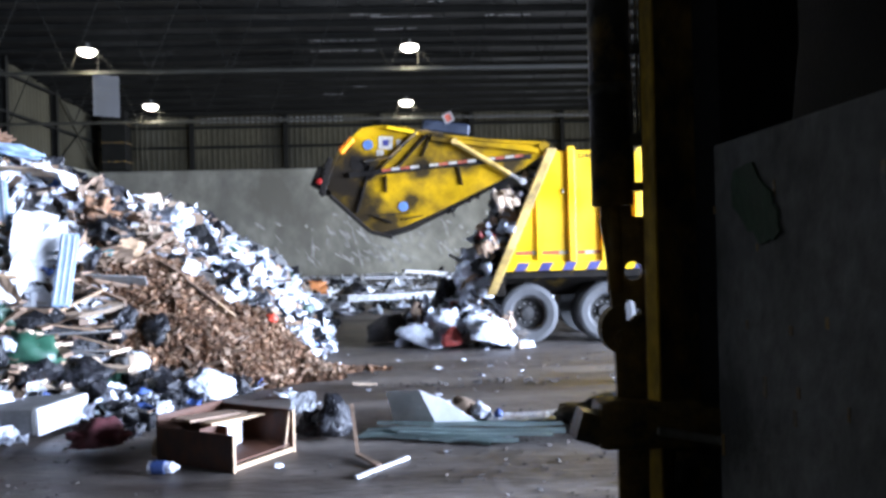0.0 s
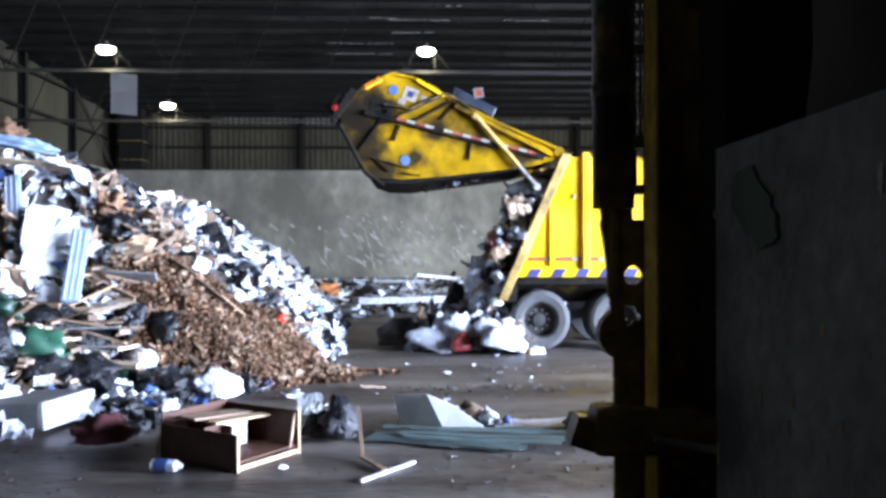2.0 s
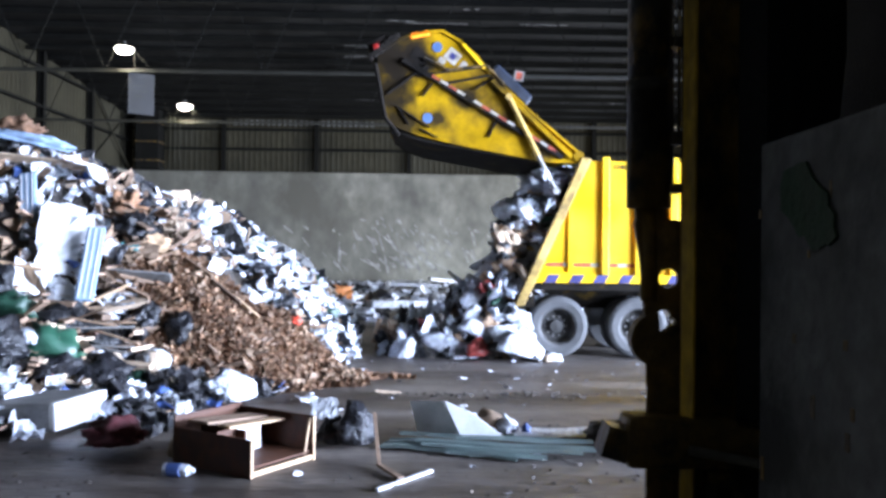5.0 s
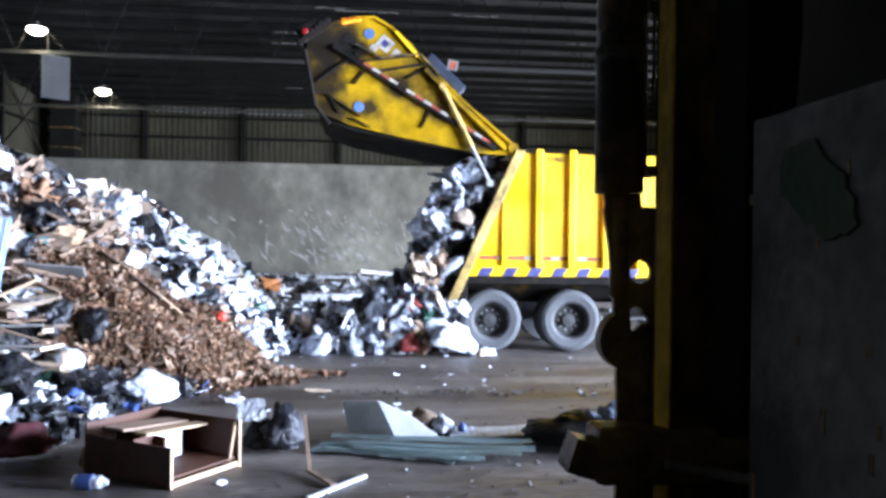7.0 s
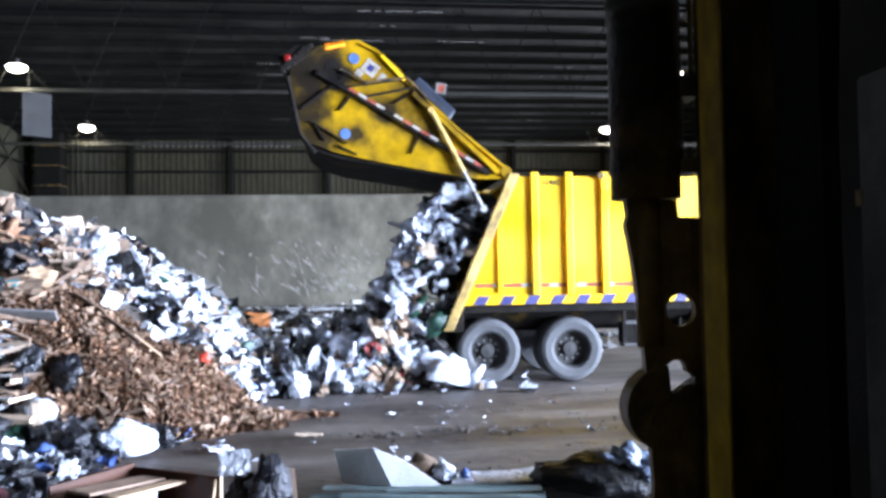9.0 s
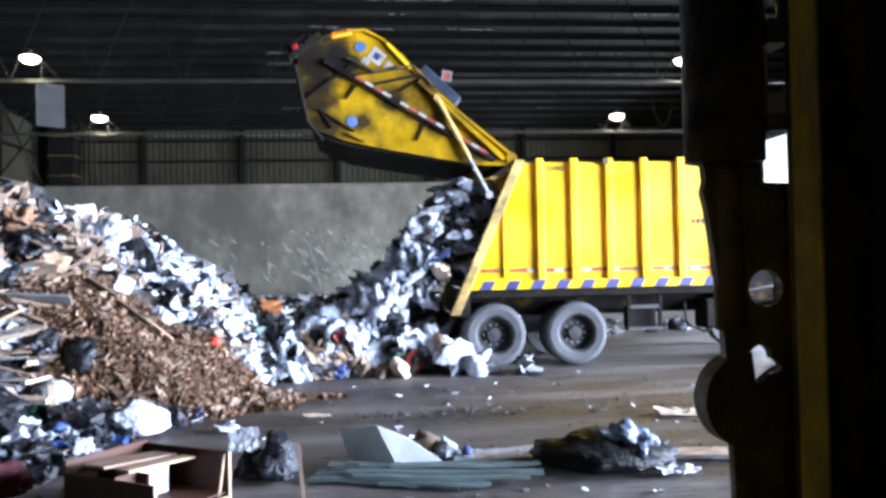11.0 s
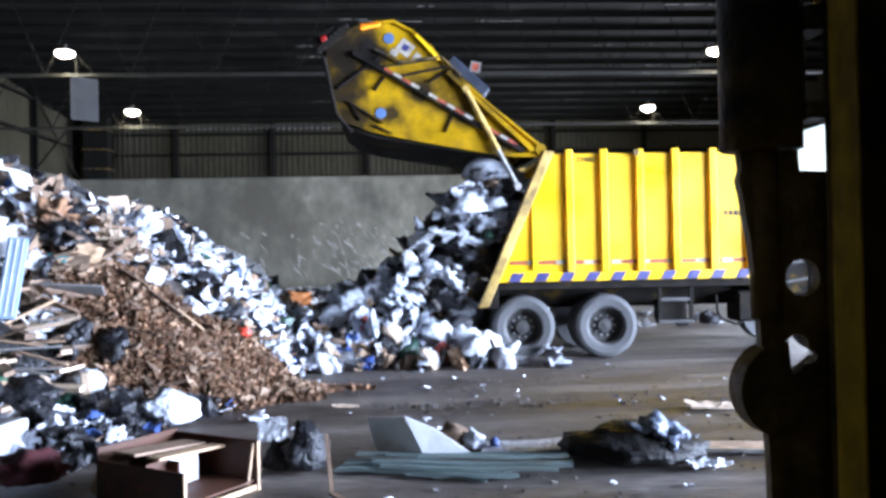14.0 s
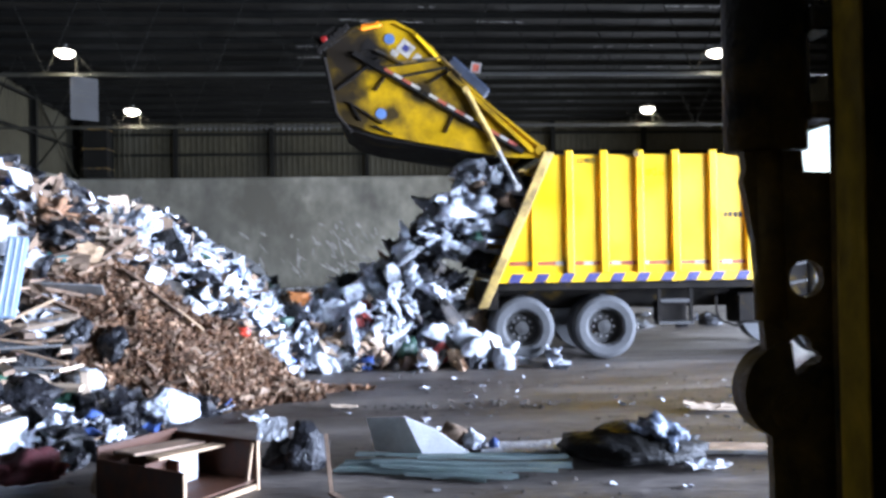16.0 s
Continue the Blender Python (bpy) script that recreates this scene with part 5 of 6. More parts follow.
part("bottle_body", one(cyl, (-0.1, 0, 0), (0.09, 0, 0), 0.05, 14, 0.045), M_WHT, bo)
part("bottle_label", one(cyl, (-0.07, 0, 0), (0.03, 0, 0), 0.052, 14), M_BLU, bo, "blue label")
part("bottle_neck", one(cyl, (0.09, 0, 0), (0.14, 0, 0), 0.04, 12, 0.015), M_WHT, bo)
bag("blue_jug", pose(-2.8, 8.6, 0.14, 0, 20, 25), (0.14, 0.085, 0.09), M_BLU, "blue plastic jug among white scraps", "jug", 4.4)
for k, (x, y, s, mt) in enumerate(((-3.1, 8.2, 0.2, M_WHT), (-3.5, 8.5, 0.24, M_WHT), (-2.85, 9.1, 0.26, M_WHT), (-4.3, 8.6, 0.26, M_WHT), (-4.1, 7.0, 0.2, M_WHT), (-3.8, 6.5, 0.14, M_GRY), (-4.6, 7.9, 0.24, M_WHT), (-3.2, 9.5, 0.24, M_GRY))):
    bag("plastic_bag", pose(x, y, pile_h(x, y) + s * 0.35, 10 * k, 7 * k, 50 * k), (s, s * 0.8, s * 0.6), mt, "white crumpled plastic bag at the pile's foot" if mt is M_WHT else "grey crumpled plastic bag at the pile's foot", "plastic bag", 20 + k, "bags at the pile's foot")


for k, (x, y, s, mt) in enumerate(((-3.6, 9.0, 0.34, M_BLK), (-4.1, 9.2, 0.4, M_BLK), (-3.3, 9.35, 0.3, M_TEAL), (-4.6, 8.9, 0.4, M_TEAL), (-3.9, 8.5, 0.3, M_BLK), (-4.9, 8.6, 0.36, M_BLK), (-3.0, 9.75, 0.26, M_BLK), (-3.5, 8.75, 0.36, M_BLK), (-4.0, 8.75, 0.38, M_TEAL), (-4.4, 8.45, 0.34, M_BLK), (-3.15, 9.2, 0.3, M_BLK), (-4.9, 9.0, 0.4, M_BLK), (-3.7, 9.35, 0.3, M_BLK))):
    bag("garbage_bag", pose(x, y, pile_h(x, y) + s * 0.25, 10 * k, 7 * k, 50 * k), (s, s * 0.8, s * 0.55), mt, "torn black garbage bag low in the pile" if mt is M_BLK else "torn dark green bag low in the pile", "garbage bag", 60 + k, "dark bags at the pile's foot")


def ticking(m):
    t = thing("mattress_strip", "pale blue striped mattress ticking hanging down", "mattress", m, "mattress strips in the pile")
    bm = one(bx, (0, 0, 0), (0.21, 0.06, 0.95))
    bevel(bm, 0.02, 2)
    part("ticking", bm, M_TICK, t)
    for dx in (-0.065, 0.0, 0.065):
        boxpart("stripe", (dx, -0.033, 0), (0.013, 0.006, 0.9), M_FOAM, t, "white stripe", w=0)
    return t


def at_pile(x, y, up=0.1):
    return (x, y, pile_h(x, y) + up)


first = ticking(pose(-3.98, 9.55, 1.55, -24, 4, 12))
copy_thing(first, pose(-4.95, 10.0, 2.25, -24, -12, 5))
sheet_thing("white_board", pose(*at_pile(-4.35, 9.7, 0.3), 62, 5, 20), 0.6, 0.8, 0.06, M_FOAM, "big white broken panel standing in the pile", "board", 71)
sheet_thing("white_board", pose(*at_pile(-4.6, 9.3, 0.2), 55, 18, 14), 0.45, 0.5, 0.08, M_FOAM, "white broken panel in the pile", "board", 72)
sheet_thing("white_sheet", pose(*at_pile(-4.5, 10.8, 0.25), 40, 30, 50), 0.6, 0.3, 0.3, M_FOAM, "white crumpled sheet over the pile's edge", "sheet", 73)
sheet_thing("orange_board", pose(-3.1, 26.0, 0.5, 50, 0, 10), 1.2, 0.55, 0.03, M_ORANGE, "orange board leaning on the far pile", "board", 74)
sheet_thing("black_board", pose(*at_pile(-3.2, 13.2, 0.12), 50, -25, 30), 0.55, 0.6, 0.05, M_BLK, "black broken panel lying on the slope", "board", 75)
for k, (x, y) in enumerate(((-4.4, 13.2), (-4.0, 13.0), (-4.7, 13.4), (-5.2, 12.4), (-3.6, 12.9))):
    sheet_thing("cardboard_flap", pose(*at_pile(x + 0.8, y - 0.6, 0.12), 60 + 12 * k, 20 - 15 * k, 25 * k), 0.3, 0.42, 0.08, M_PALE if k % 2 == 0 else M_CARD, "tan cardboard flap sticking out of the pile", "cardboard", 80 + k)
for k, (x, y, L, a, e) in enumerate(((-4.1, 9.4, 1.3, 30, -25), (-4.6, 8.9, 1.1, 160, 15), (-5.2, 9.3, 1.5, 10, 10), (-3.9, 10.4, 1.0, -30, 20), (-5.8, 9.9, 1.2, 80, 40))):
    b = thing("broken_board", "splintered wooden board sticking out of the pile", "board", Matrix.Translation(at_pile(x, y, 0.2)) @ pose(0, 0, 0, 0, e, a), "boards in the pile")
    boxpart("plank", (0, 0, 0), (L, 0.12, 0.03), M_WOOD if k % 2 else M_RAWWOOD, b, w=0.004)
for k, (x, y) in enumerate(((-3.4, 19.0), (-2.9, 19.6), (-2.5, 20.2))):
    t = thing("concrete_lump", "grey broken block at the far foot of the pile", "block", pose(x, y, 0.75 - 0.25 * k, 10, 25, 30 * k))
    bm = one(bx, (0, 0, 0), (0.75, 0.5, 0.42))
    bevel(bm, 0.08, 2)
    part("lump", bm, M_FOAMG, t)

# things that stand out in the pile
for k, (x, y, z, w, h, a) in enumerate(((-2.95, 8.1, 0.16, 0.3, 0.3, 40), (-3.25, 7.95, 0.12, 0.34, 0.26, 20), (-2.7, 8.35, 0.14, 0.3, 0.22, 30), (-3.05, 8.45, 0.2, 0.36, 0.3, 35), (-2.45, 8.2, 0.08, 0.26, 0.16, 12), (-3.6, 7.3, 0.1, 0.4, 0.24, 15))):
    sheet_thing("crumpled_white_film", pose(x, y, z, a, 10 - 6 * k, 25 * k), w, h, 0.5, M_WHT, "crumpled white film in front of the pile", "plastic film", 240 + k, 6)
bag("brown_clump", pose(*at_pile(-4.02, 10.65, 0.08)), (0.28, 0.2, 0.2), M_MULCH, "brown matted clump of leaves on top of the pile", "leaf clump", 31.2, sub=4, rough=0.7)
bag("brown_clump", pose(*at_pile(-5.75, 11.2, 0.2)), (0.35, 0.22, 0.2), M_MULCH, "brown matted clump on the pile's crest", "leaf clump", 33.2, sub=4, rough=0.7)
bag("black_garbage_bag", pose(*at_pile(-3.74, 10.35, 0.1), 0, 10, 40), (0.32, 0.22, 0.22), M_BLK, "shiny black bag squeezed in the upper pile", "garbage bag", 34.1, sub=4)
bag("black_garbage_bag", pose(*at_pile(-3.42, 9.62, 0.06), 0, 40, 10), (0.16, 0.14, 0.26), M_BLK, "black bag above the laths", "garbage bag", 36.3, sub=4)
bag("white_garbage_bag", pose(*at_pile(-3.4, 12.1, 0.12)), (0.26, 0.2, 0.22), M_WHT, "white bag high on the pile's slope", "garbage bag", 37.7, sub=4)
bag("tan_cloth", pose(*at_pile(-4.15, 8.8, 0.12), 0, 10, 0), (0.3, 0.2, 0.16), M_PALE, "crumpled tan cloth among laths", "cloth", 38.4, sub=4, rough=0.6)
sheet_thing("black_broken_board", pose(*at_pile(-2.98, 11.65, 0.16), 58, -18, 24), 0.5, 0.5, 0.04, M_TARP, "black broken panel on the slope", "board", 201)
for k, (x, y, w, h, a, b, c, mt) in enumerate(((-3.47, 10.9, 0.14, 0.34, 82, 12, 10, M_PALE), (-3.27, 10.8, 0.14, 0.3, 80, -16, 20, M_PALE), (-3.44, 10.3, 0.3, 0.22, 66, 25, 8, M_RAWWOOD), (-3.08, 10.8, 0.2, 0.3, 72, -24, 14, M_PALE), (-3.3, 10.55, 0.32, 0.2, 60, 4, 12, M_PALE), (-3.53, 10.1, 0.34, 0.22, 52, 12, 0, M_CARD), (-4.62, 9.3, 0.32, 0.42, 66, -30, 16, M_CARD), (-4.35, 9.15, 0.4, 0.22, 50, 14, 0, M_PALE))):
    sheet_thing("cardboard_flap", pose(*at_pile(x, y, 0.16), a, b, c), w, h, 0.06, mt, "stiff tan cardboard flap standing out of the pile" if mt is M_PALE else "brown cardboard flap standing out of the pile", "cardboard", 210 + k)
sheet_thing("teal_scrap", pose(*at_pile(-3.7, 10.05, 0.12), 40, 10, 0), 0.22, 0.1, 0.1, mat("teal_plastic", (0.05, 0.22, 0.24), 0.5), "teal plastic scrap in the pile", "scrap", 221)
for k, (x, y, w, h, a, b) in enumerate(((-3.86, 9.9, 0.24, 0.2, 60, 30), (-2.75, 10.55, 0.2, 0.22, 55, 24), (-2.95, 10.65, 0.14, 0.12, 50, 10), (-4.2, 9.4, 0.3, 0.5, 60, -34), (-4.5, 9.9, 0.5, 0.5, 58, 12))):
    sheet_thing("white_board", pose(*at_pile(x, y, 0.2), a, b, 12), w, h, 0.05, M_FOAM, "white torn board lying on the pile", "board", 225 + k)
for k, (x, y, L, w, a, e, mt) in enumerate(((-3.5, 9.85, 0.75, 0.17, 4, 4, M_FOAMG), (-3.6, 9.72, 0.6, 0.15, -6, 24, M_WOOD), (-2.55, 10.25, 0.5, 0.1, -12, 36, M_WOOD), (-2.3, 10.35, 0.4, 0.08, 0, 40, M_RAWWOOD), (-2.9, 10.25, 0.45, 0.09, -18, 30, M_WOOD), (-3.85, 9.55, 0.8, 0.04, 10, 52, M_FOAM), (-5.2, 10.7, 1.3, 0.14, 4, 6, M_PALE))):
    b = thing("flat_board", "worn board lying on the pile's slope", "board", Matrix.Translation(at_pile(x, y, 0.16)) @ pose(0, 0, 0, -40, e, a), "boards on the slope")
    boxpart("plank", (0, 0, 0), (L, w, 0.025), mt, b, w=0.004)
lq = random.Random(88)
for k in range(16):
    x, y = -4.0 + lq.uniform(-0.35, 0.4), 9.15 + lq.uniform(-0.15, 0.2)
    b = thing("loose_lath", "thin lath in a tangled bundle", "lath", Matrix.Translation((x, y, 0.72 + lq.uniform(-0.14, 0.2))) @ pose(0, 0, 0, lq.uniform(-20, 20), lq.gauss(4, 16), lq.gauss(0, 22)), "bundle of laths")
    boxpart("strip", (0, 0, 0), (lq.uniform(0.5, 1.1), 0.05, 0.022), (M_WOOD, M_CARD, M_FOAMG, M_VENEER)[k % 4], b, w=0.003)
po = thing("short_post", "short pale wooden post standing at the pile's foot", "post", pose(-3.1, 9.3, 0.05, 6, -4, 20))
boxpart("post", (0, 0, 0.25), (0.09, 0.09, 0.52), M_PALE, po, w=0.01)
hs = thing("hose_loop", "pale looped hose on the dark boards", "hose", pose(*at_pile(-3.6, 9.65, 0.16), 62, 0, 10))
bm = bmesh.new()
lp = [(0.2 * math.cos(a * 0.45) * (1.3 if a < 7 else 1.0), 0.09 * math.sin(a * 0.45), 0.01 * a) for a in range(13)]
for a, b in zip(lp, lp[1:]):
    cyl(bm, a, b, 0.014, 8)
part("tube", bm, M_GRY, hs)
bl = tagged(link("rolled_blanket", crumple(51.0, 2.6, 0.6, 0.5, 0.35, 4, 2.0, False), M_TICK, True), "pale blue blanket slumped over the pile's crest", "blanket")
bl.matrix_basis = pose(*at_pile(-5.5, 11.0, 0.22), 0, 10, 6) @ Matrix.Scale(0.5, 4)
bag("red_scrap", pose(*at_pile(-1.78, 10.95, 0.12), 0, 30, 0), (0.08, 0.06, 0.07), mat("bright_red_plastic", (0.62, 0.06, 0.03), 0.45), "small bright red plastic scrap at the mulch's edge", "scrap", 41.5)
for k, (x, y, z) in enumerate(((-2.75, 14.6, 0.1), (-2.45, 14.9, 0.1))):
    t = tagged(link("grey_drum", crumple(52.0 + k, 1.5, 0.8, 0.8, 0.12, 3, 1.4, False), M_FOAMG, True), "grey soft roll lying on the far slope", "roll")
    t.matrix_basis = pose(*at_pile(x, y, z), 0, 30, 12) @ Matrix.Scale(0.5, 4)

# ---- the load that slides out ----
PROFILES = [
    (0.0, ((2.6, 3.15), (2.1, 2.55), (1.75, 1.95), (1.42, 1.35), (1.3, 0.85), (0.9, 0.6), (0.4, 0.35), (-0.1, 0.12))),
    (2.5, ((2.5, 3.1), (2.1, 2.6), (1.75, 2.0), (1.42, 1.4), (1.25, 0.85), (0.85, 0.6), (0.35, 0.35), (-0.2, 0.12))),
    (3.5, ((2.4, 3.1), (2.1, 2.75), (1.7, 2.3), (1.35, 1.8), (1.05, 1.25), (0.65, 0.75), (0.1, 0.4), (-0.5, 0.12))),
    (5.2, ((2.4, 3.2), (2.02, 2.95), (1.62, 2.45), (1.34, 1.85), (1.02, 1.25), (0.45, 0.8), (-0.1, 0.45), (-0.75, 0.12))),
    (7.0, ((2.3, 3.2), (1.87, 3.0), (1.47, 2.45), (1.25, 1.85), (0.9, 1.25), (0.35, 0.8), (-0.25, 0.45), (-1.0, 0.12))),
    (8.7, ((2.2, 3.2), (1.7, 3.0), (1.25, 2.5), (1.0, 1.9), (0.65, 1.35), (0.05, 0.9), (-0.55, 0.5), (-1.2, 0.12))),
    (9.8, ((2.1, 3.15), (1.6, 2.85), (1.15, 2.25), (0.75, 1.68), (0.2, 1.25), (-0.4, 0.88), (-0.9, 0.55), (-1.4, 0.12))),
    (11.0, ((2.1, 3.1), (1.55, 2.75), (1.1, 2.15), (0.6, 1.6), (-0.05, 1.22), (-0.7, 0.88), (-1.15, 0.55), (-1.55, 0.12))),
    (12.5, ((2.1, 3.1), (1.55, 2.85), (1.1, 2.25), (0.55, 1.68), (-0.1, 1.28), (-0.75, 0.88), (-1.3, 0.5), (-1.75, 0.12))),
    (14.3, ((2.1, 3.1), (1.6, 2.92), (1.05, 2.4), (0.55, 1.88), (-0.1, 1.42), (-0.8, 1.0), (-1.4, 0.55), (-1.85, 0.12))),
    (16.0, ((2.1, 3.1), (1.6, 2.97), (1.0, 2.5), (0.5, 2.0), (-0.1, 1.52), (-0.85, 1.1), (-1.4, 0.6), (-1.9, 0.12))),
]


def profile(u, t):
    for (a, p), (b, q) in zip(PROFILES, PROFILES[1:]):
        if a <= t <= b:
            k = (t - a) / (b - a)
            break
    s = max(0.0, min(0.9999, u)) * 7
    i = int(s)
    f = s - i
    pts = [(p[j][0] * (1 - k) + q[j][0] * k, p[j][1] * (1 - k) + q[j][1] * k) for j in (i, i + 1)]
    return pts[0][0] * (1 - f) + pts[1][0] * f, pts[0][1] * (1 - f) + pts[1][1] * f


ADV = [(0, 0.0), (2.5, 0.03), (3.5, 0.12), (5.2, 0.26), (7.0, 0.36), (8.7, 0.46), (9.8, 0.6), (11.0, 0.72), (12.5, 0.84), (14.3, 0.94), (16.0, 1.0)]
SHIFT = 0.75


def advance(t):
    for (a, p), (b, q) in zip(ADV, ADV[1:]):
        if a <= t <= b:
            return p + (q - p) * (t - a) / (b - a)
    return 1.0


def load_place(uf, v, low, inset, size, t, hold):
    """Where a piece of the load lies at t: inside the body, then down the slope, then at its foot."""
    u = uf - SHIFT * (1 - advance(t))
    if u < 0:
        x = 2.55 - u * 4.2
        return min(x, 5.9), 14.75 + v * (1.12 - 0.75 * size), 1.45 + 0.6 * size + low * (1.7 - 1.3 * size), u
    u = min(u, hold)
    x, z = profile(u, t)
    k = min(1.0, max(0.0, (u - 0.3) / 0.4))
    wide = 1.24 + 0.51 * k * min(1.0, max(0.0, (t - 4.0) / 6.0))
    side = abs(v) ** 2.4 * k
    z = z * (1 - 0.85 * side)
    if low < 0.75 and abs(v) > 0.7:
        floor_z = 1.45 if u < 0.3 else 0.1
        z = floor_z + (z - floor_z) * (0.25 + low)
    x += inset * 0.8
    z = max(z - inset * 0.5, 0.26 * size)
    if u < 0.05 or (inset > 0.1 and u < 0.35):
        wide = min(wide, 1.15 - 0.6 * size)
    elif u < 0.5:
        wide -= 0.2 * size
        x -= (0.06 + 0.35 * size) * max(0.0, -v)
    return x, 14.75 + v * wide, z, u


KEYT = [0.0, 1.2, 2.5, 3.0, 3.5, 4.2, 5.2, 6.1, 7.0, 7.8, 8.7, 9.8, 10.5, 11.0, 11.7, 12.5, 13.4, 14.3, 15.1, 16.0]
LOADMESH = {}
lm = random.Random(66)
LMATS = [(M_BLK, "shiny black garbage bag", "garbage_bag"), (M_WHT, "white crumpled plastic bag", "plastic_bag"), (M_GRY, "grey crumpled garbage bag", "rubbish_bag"), (M_CARD, "brown crushed carton", "carton"), (M_DARKW, "dark matted lump of waste", "waste_lump"), (M_BLU, "blue plastic bag", "plastic_bag"), (M_REDW, "red plastic bag", "plastic_bag"), (M_TEAL, "green plastic bag", "plastic_bag"), (M_PALE, "tan paper bag", "paper_bag")]
# how often each of them comes: late in the load, low in it, and in what had come out before
MIX_TOP = (0.1, 0.55, 0.22, 0.03, 0.05, 0.012, 0.01, 0.01, 0.02)
MIX_FOOT = (0.06, 0.66, 0.09, 0.06, 0.04, 0.022, 0.02, 0.012, 0.05)
MIX_OLD = (0.2, 0.52, 0.1, 0.05, 0.1, 0.005, 0.012, 0.005, 0.01)
# Dark mix: black bags, plus shade painted on the left flank and inner gaps
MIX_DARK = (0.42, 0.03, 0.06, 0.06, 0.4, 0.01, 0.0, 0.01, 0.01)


def crushed_box(seed):
    """A crushed carton: a box whose faces are dented and whose flaps stand open."""
    q = random.Random(seed)
    bm = one(bx, (0, 0, 0), (1.0, 0.75, 0.5))
    bmesh.ops.subdivide_edges(bm, edges=bm.edges[:], cuts=3, use_grid_fill=True)
    for w in bm.verts:
        w.co += Vector((noise.noise(w.co * 2.1 + Vector((seed, 0, 0))), noise.noise(w.co * 2.1 + Vector((0, seed, 0))), noise.noise(w.co * 2.1 + Vector((0, 0, seed))))) * 0.3
    for k in range(2):
        bx(bm, (q.uniform(-0.4, 0.4), 0.4 * (1 - 2 * k), 0.36), (0.8, 0.02, 0.34), Matrix.Rotation(q.uniform(-0.9, 0.9), 4, "X"))
    return bm


SHAPES = 7
for mi, (mt, lab, _) in enumerate(LMATS):
    for k in range(SHAPES):
        seed = 40 + k + mi * 9
        if mi == 3 and k < 5:
            bm = crushed_box(seed)
        elif k in (3, 4) or (k == 6 and mi != 4):
            bm = sheet_piece(random.Random(seed), lm.uniform(0.9, 1.4), lm.uniform(0.5, 1.1), lm.uniform(0.6, 1.3), 7, 0.16)
        elif k == 5:
            bm = crumple(seed, lm.uniform(1.3, 1.8), lm.uniform(0.5, 0.7), lm.uniform(0.4, 0.6), 0.6, 3, 3.0)
        else:
            bm = crumple(seed, lm.uniform(0.9, 1.4), lm.uniform(0.7, 1.1), lm.uniform(0.6, 0.95), 0.3 if k < 2 else 0.5, 3, 2.0 if k < 2 else 2.8, k > 0)
        me = bpy.data.meshes.new("load_piece")
        bm.to_mesh(me)
        bm.free()
        me.materials.append(mt)
        if k < 2:
            me.polygons.foreach_set("use_smooth", [True] * len(me.polygons))
        LOADMESH[mi, k] = me
FILM = ("black_film", "plastic_film", "grey_rag", "cardboard_flap", "waste_lump", "blue_film", "red_film", "green_film", "paper_sheet")
LOAD = []
r = random.Random(4)


def pick(mix):
    q = r.random() * sum(mix)
    for mi, w in enumerate(mix):
        q -= w
        if q < 0:
            return mi
    return 1


def add_load(n, inset, size, dark=False, flat_ones=False):
    for _ in range(n):
        uf = r.uniform(0.0, 1.7)
        v = r.uniform(-1, 1) if r.random() < 0.4 else -1 + abs(r.gauss(0, 0.35))
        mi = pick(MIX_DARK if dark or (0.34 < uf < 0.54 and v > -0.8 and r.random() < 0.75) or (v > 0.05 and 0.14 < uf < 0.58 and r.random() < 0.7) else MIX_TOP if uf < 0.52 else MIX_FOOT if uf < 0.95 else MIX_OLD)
        s = size[0] + (size[1] - size[0]) * r.random() ** 1.7
        if dark and uf > 0.75:
            s *= 0.75
        k = r.choice((3, 4, 6)) if mi not in (0, 4) and (flat_ones or r.random() < 0.14) else r.choice((0, 1, 2, 5))
        ob = new(FILM[mi] if k in (3, 4, 6) else "crumpled_bag" if mi == 1 and k == 2 else "twisted_bag" if mi == 1 and k == 5 else LMATS[mi][2], LOADMESH[mi, k])
        ob.scale = (s * r.uniform(0.8, 1.4), s * r.uniform(0.7, 1.15), s * r.uniform(0.6, 1.05))
        tagged(ob, LMATS[mi][1] + " sliding from the truck", "garbage bag" if mi not in (3, 4) else "waste", "load sliding from the truck")
        LOAD.append((ob, uf, max(-1, min(1, v)), r.random(), inset + r.uniform(-0.08, 0.08), s, 1.0 - 0.42 * r.random() ** 1.6, r.uniform(0, 360), r.uniform(-60, 60), r.uniform(30, 130)))


add_load(640, -0.02, (0.15, 0.52))
add_load(330, -0.04, (0.06, 0.18), flat_ones=True)
add_load(150, 0.3, (0.28, 0.42))
# dark filler behind the front pieces, so the gaps between them look deep
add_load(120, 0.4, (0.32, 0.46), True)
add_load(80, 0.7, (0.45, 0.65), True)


def load_motion():
    for ob, uf, v, low, inset, size, hold, rz, rx, tumble in LOAD:
        rows = []
        for t in KEYT:
            x, y, z, u = load_place(uf, v, low, inset, size, t, hold)
            rows.append((t, pose(x, y, z, rx, -tumble * min(u, hold), rz + 25 * min(u, hold))))
        walk(ob, rows)


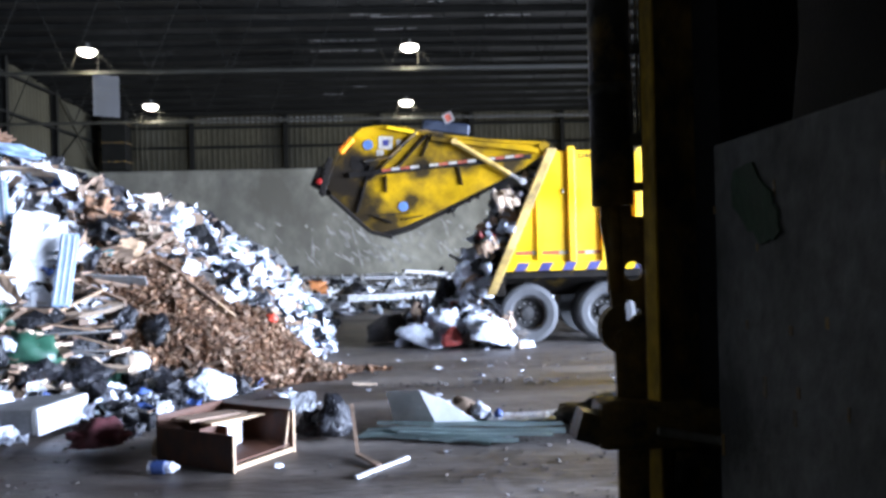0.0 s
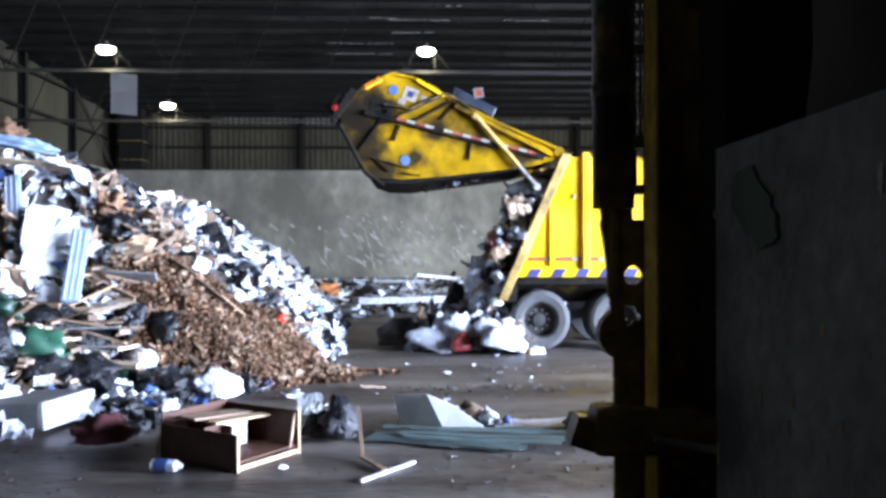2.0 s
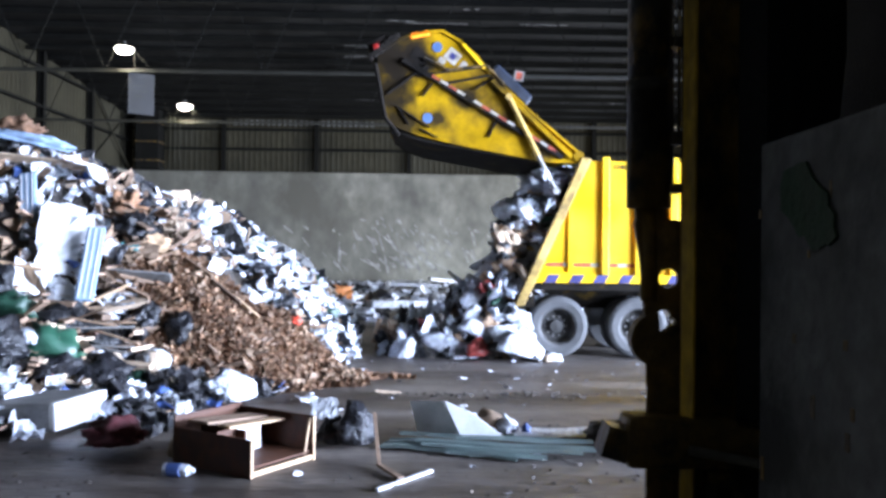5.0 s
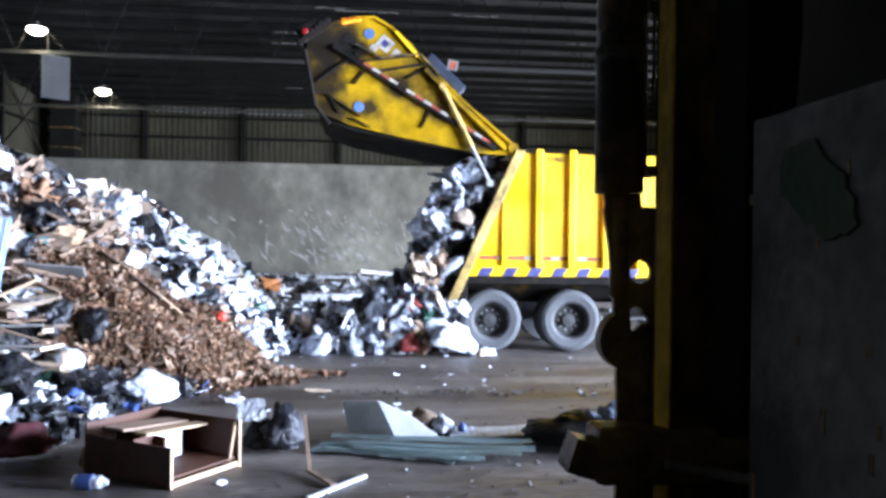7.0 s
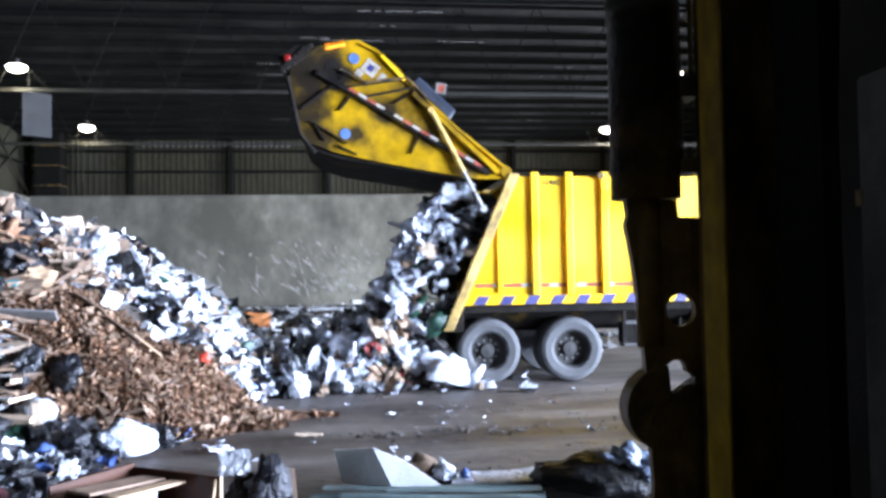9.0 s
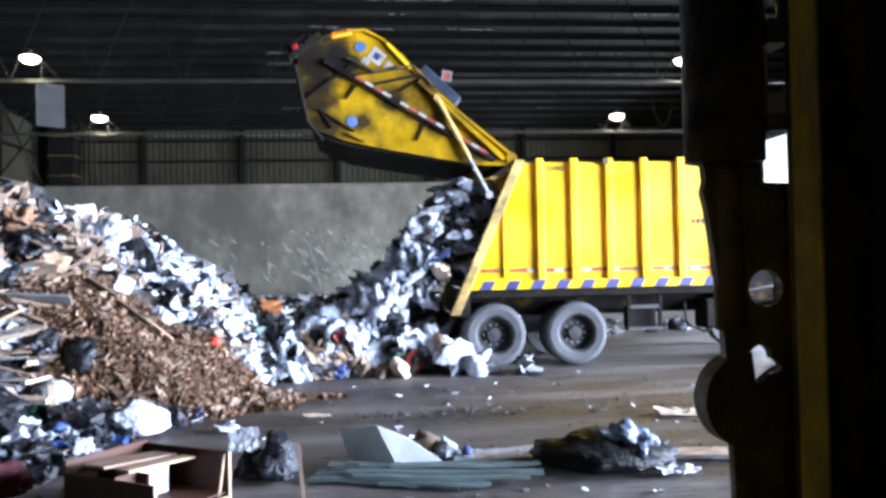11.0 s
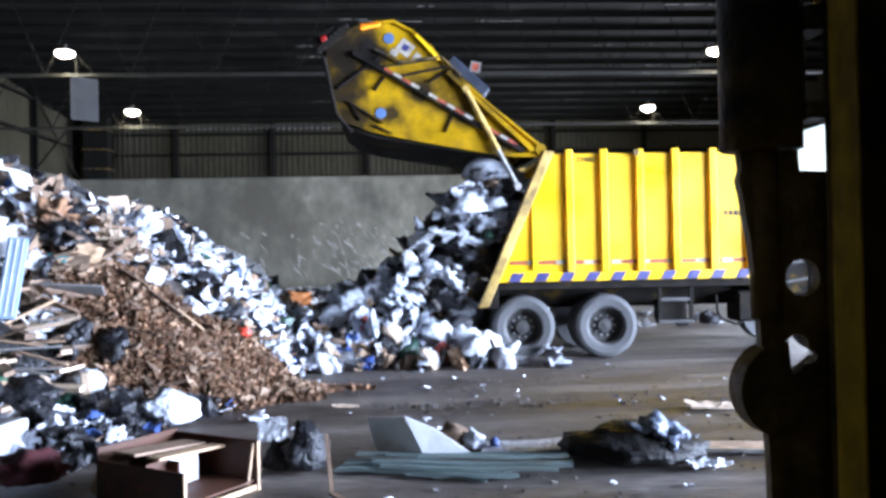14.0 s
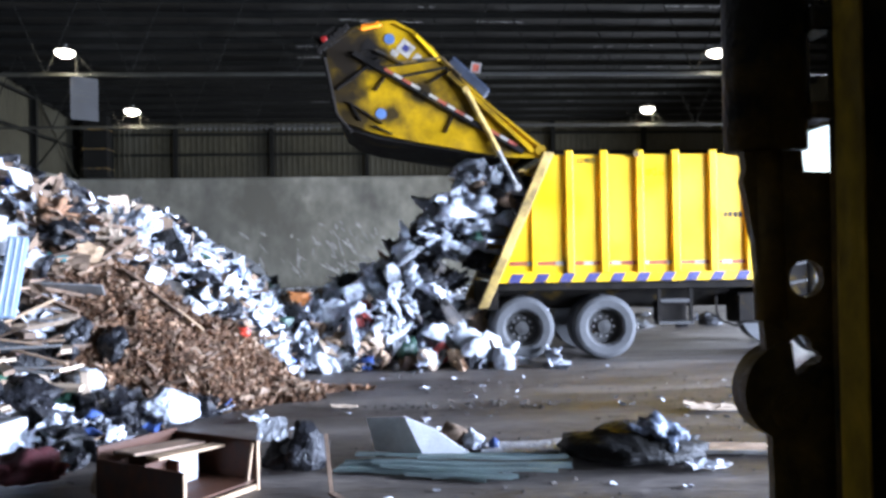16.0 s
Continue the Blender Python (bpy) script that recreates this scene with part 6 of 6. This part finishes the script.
# bags that lay before the wheel from the start
for k, (x, y, z, sx, sy, sz, tilt, mi) in enumerate(((0.34, 13.78, 0.14, 0.62, 0.4, 0.36, 22, 1), (0.85, 13.85, 0.36, 0.6, 0.42, 0.34, 30, 1), (0.6, 13.95, 0.22, 0.45, 0.4, 0.36, -10, 1), (1.55, 13.42, 0.17, 0.72, 0.4, 0.4, 14, 1), (1.28, 13.62, 0.3, 0.4, 0.34, 0.4, 50, 1), (0.84, 13.55, 0.13, 0.36, 0.3, 0.36, 0, 6), (1.12, 13.6, 0.12, 0.3, 0.3, 0.26, 0, 4), (-0.22, 14.35, 0.16, 0.95, 0.6, 0.5, 0, 4), (0.3, 14.5, 0.25, 0.8, 0.6, 0.7, 0, 0), (0.82, 15.0, 0.4, 0.7, 0.6, 0.95, 0, 0), (1.4, 14.7, 0.45, 0.8, 0.6, 0.9, 0, 4), (0.0, 13.95, 0.06, 0.2, 0.18, 0.2, 0, 1), (2.05, 13.3, 0.05, 0.22, 0.16, 0.14, 0, 1), (1.95, 13.25, 0.04, 0.16, 0.16, 0.12, 0, 8))):
    b = new("tied_bag" if mi != 4 else "waste_lump", LOADMESH[mi, k % 2])
    b.matrix_basis = pose(x, y - (0.3 if y < 14 else 0.1), z, 0, tilt, 37 * (k % 2)) @ Matrix.Diagonal((sx * 1.05, sy * 1.1, sz * 1.5, 1))
    tagged(b, LMATS[mi][1] + " lying behind the truck's wheel", "garbage bag" if mi != 4 else "waste", "first bags behind the truck")

# bags that roll out to the front of the wheel
ROLL = []
for k in range(44):
    mi = (1, 0, 8, 1, 3, 1, 5, 2, 1, 4, 1)[k % 11]
    s = r.uniform(0.14, 0.42)
    ob = new(LMATS[mi][2], LOADMESH[mi, k % SHAPES])
    ob.scale = (s * 1.2, s, s * 0.85)
    tagged(ob, LMATS[mi][1] + " rolling off the heap", "garbage bag" if mi != 3 else "waste", "bags rolling off the heap")
    ROLL.append((ob, s, r.uniform(-1.5, 2.7), r.uniform(12.6, 13.45), r.uniform(6.5, 13.5), r.uniform(0, 360)))


def roll_motion():
    for ob, s, x, y, t0, rz in ROLL:
        end = pose(x, y, 0.2 * s, 0, 60, rz)
        a, b = pose(3.0, 13.9, 2.2, 0, 0, rz), pose(1.5, 13.75, 1.9, 0, 20, rz)
        walk(ob, [(0.0, a), (t0 - 0.4, a), (t0, b), (t0 + 0.45, pose((1.5 + x) / 2, 13.4, 0.75, 0, 45, rz)), (t0 + 0.9, end), (t0 + 1.3, end), (16.0, end)])


# clumps that drop out of the raised hopper
DROPS = []
for k in range(60):
    mi = (1, 0, 1, 2, 3, 0, 1, 4, 2, 1)[k % 10]
    ob = new(LMATS[mi][2], LOADMESH[mi, (5, 2, 3, 0, 4, 6, 1)[k % 7]])
    s = r.uniform(0.28, 0.7)
    ob.scale = (s * r.uniform(0.7, 1.3), s * 0.8, s * r.uniform(0.8, 1.5))
    tagged(ob, LMATS[mi][1] + " dropping out of the hopper", "garbage bag", "bags dropping from the hopper")
    DROPS.append((ob, r.uniform(-2.05, -1.4), r.uniform(-0.7, 0.2), 2.3 + 0.018 * k, r.uniform(0, 360), r.uniform(0.1, 0.45), s))


def drop_motion():
    for ob, hx, hy, t0, rz, zf, s in DROPS:
        rows = []
        for t in (0.0, 0.8, 1.6, t0 - 0.3, t0):
            p = pose(HX, 14.75, HZ, 0, tail_at(t) - TAILREST, 0) @ Vector((hx, hy, 0.42))
            rows.append((t, pose(p.x, p.y, p.z, 0, 0, rz)))
        p = rows[-1][1].translation.copy()
        end = t0 + math.sqrt(2 * (p.z - zf) / 9.81) * 1.08
        for f in (0.33, 0.66, 1.0):
            t = t0 + (end - t0) * f
            rows.append((t, pose(p.x + 0.25 * f, p.y - 0.3 * f, p.z + (zf - p.z) * f * f, 20 * f, 50 * f, rz)))
        last = rows[-1][1]
        rows += [(end + 0.4, last), (16.0, last)]
        walk(ob, rows)


def motions():
    boom_motion()
    tail_motion()
    load_motion()
    drop_motion()
    roll_motion()


motions()
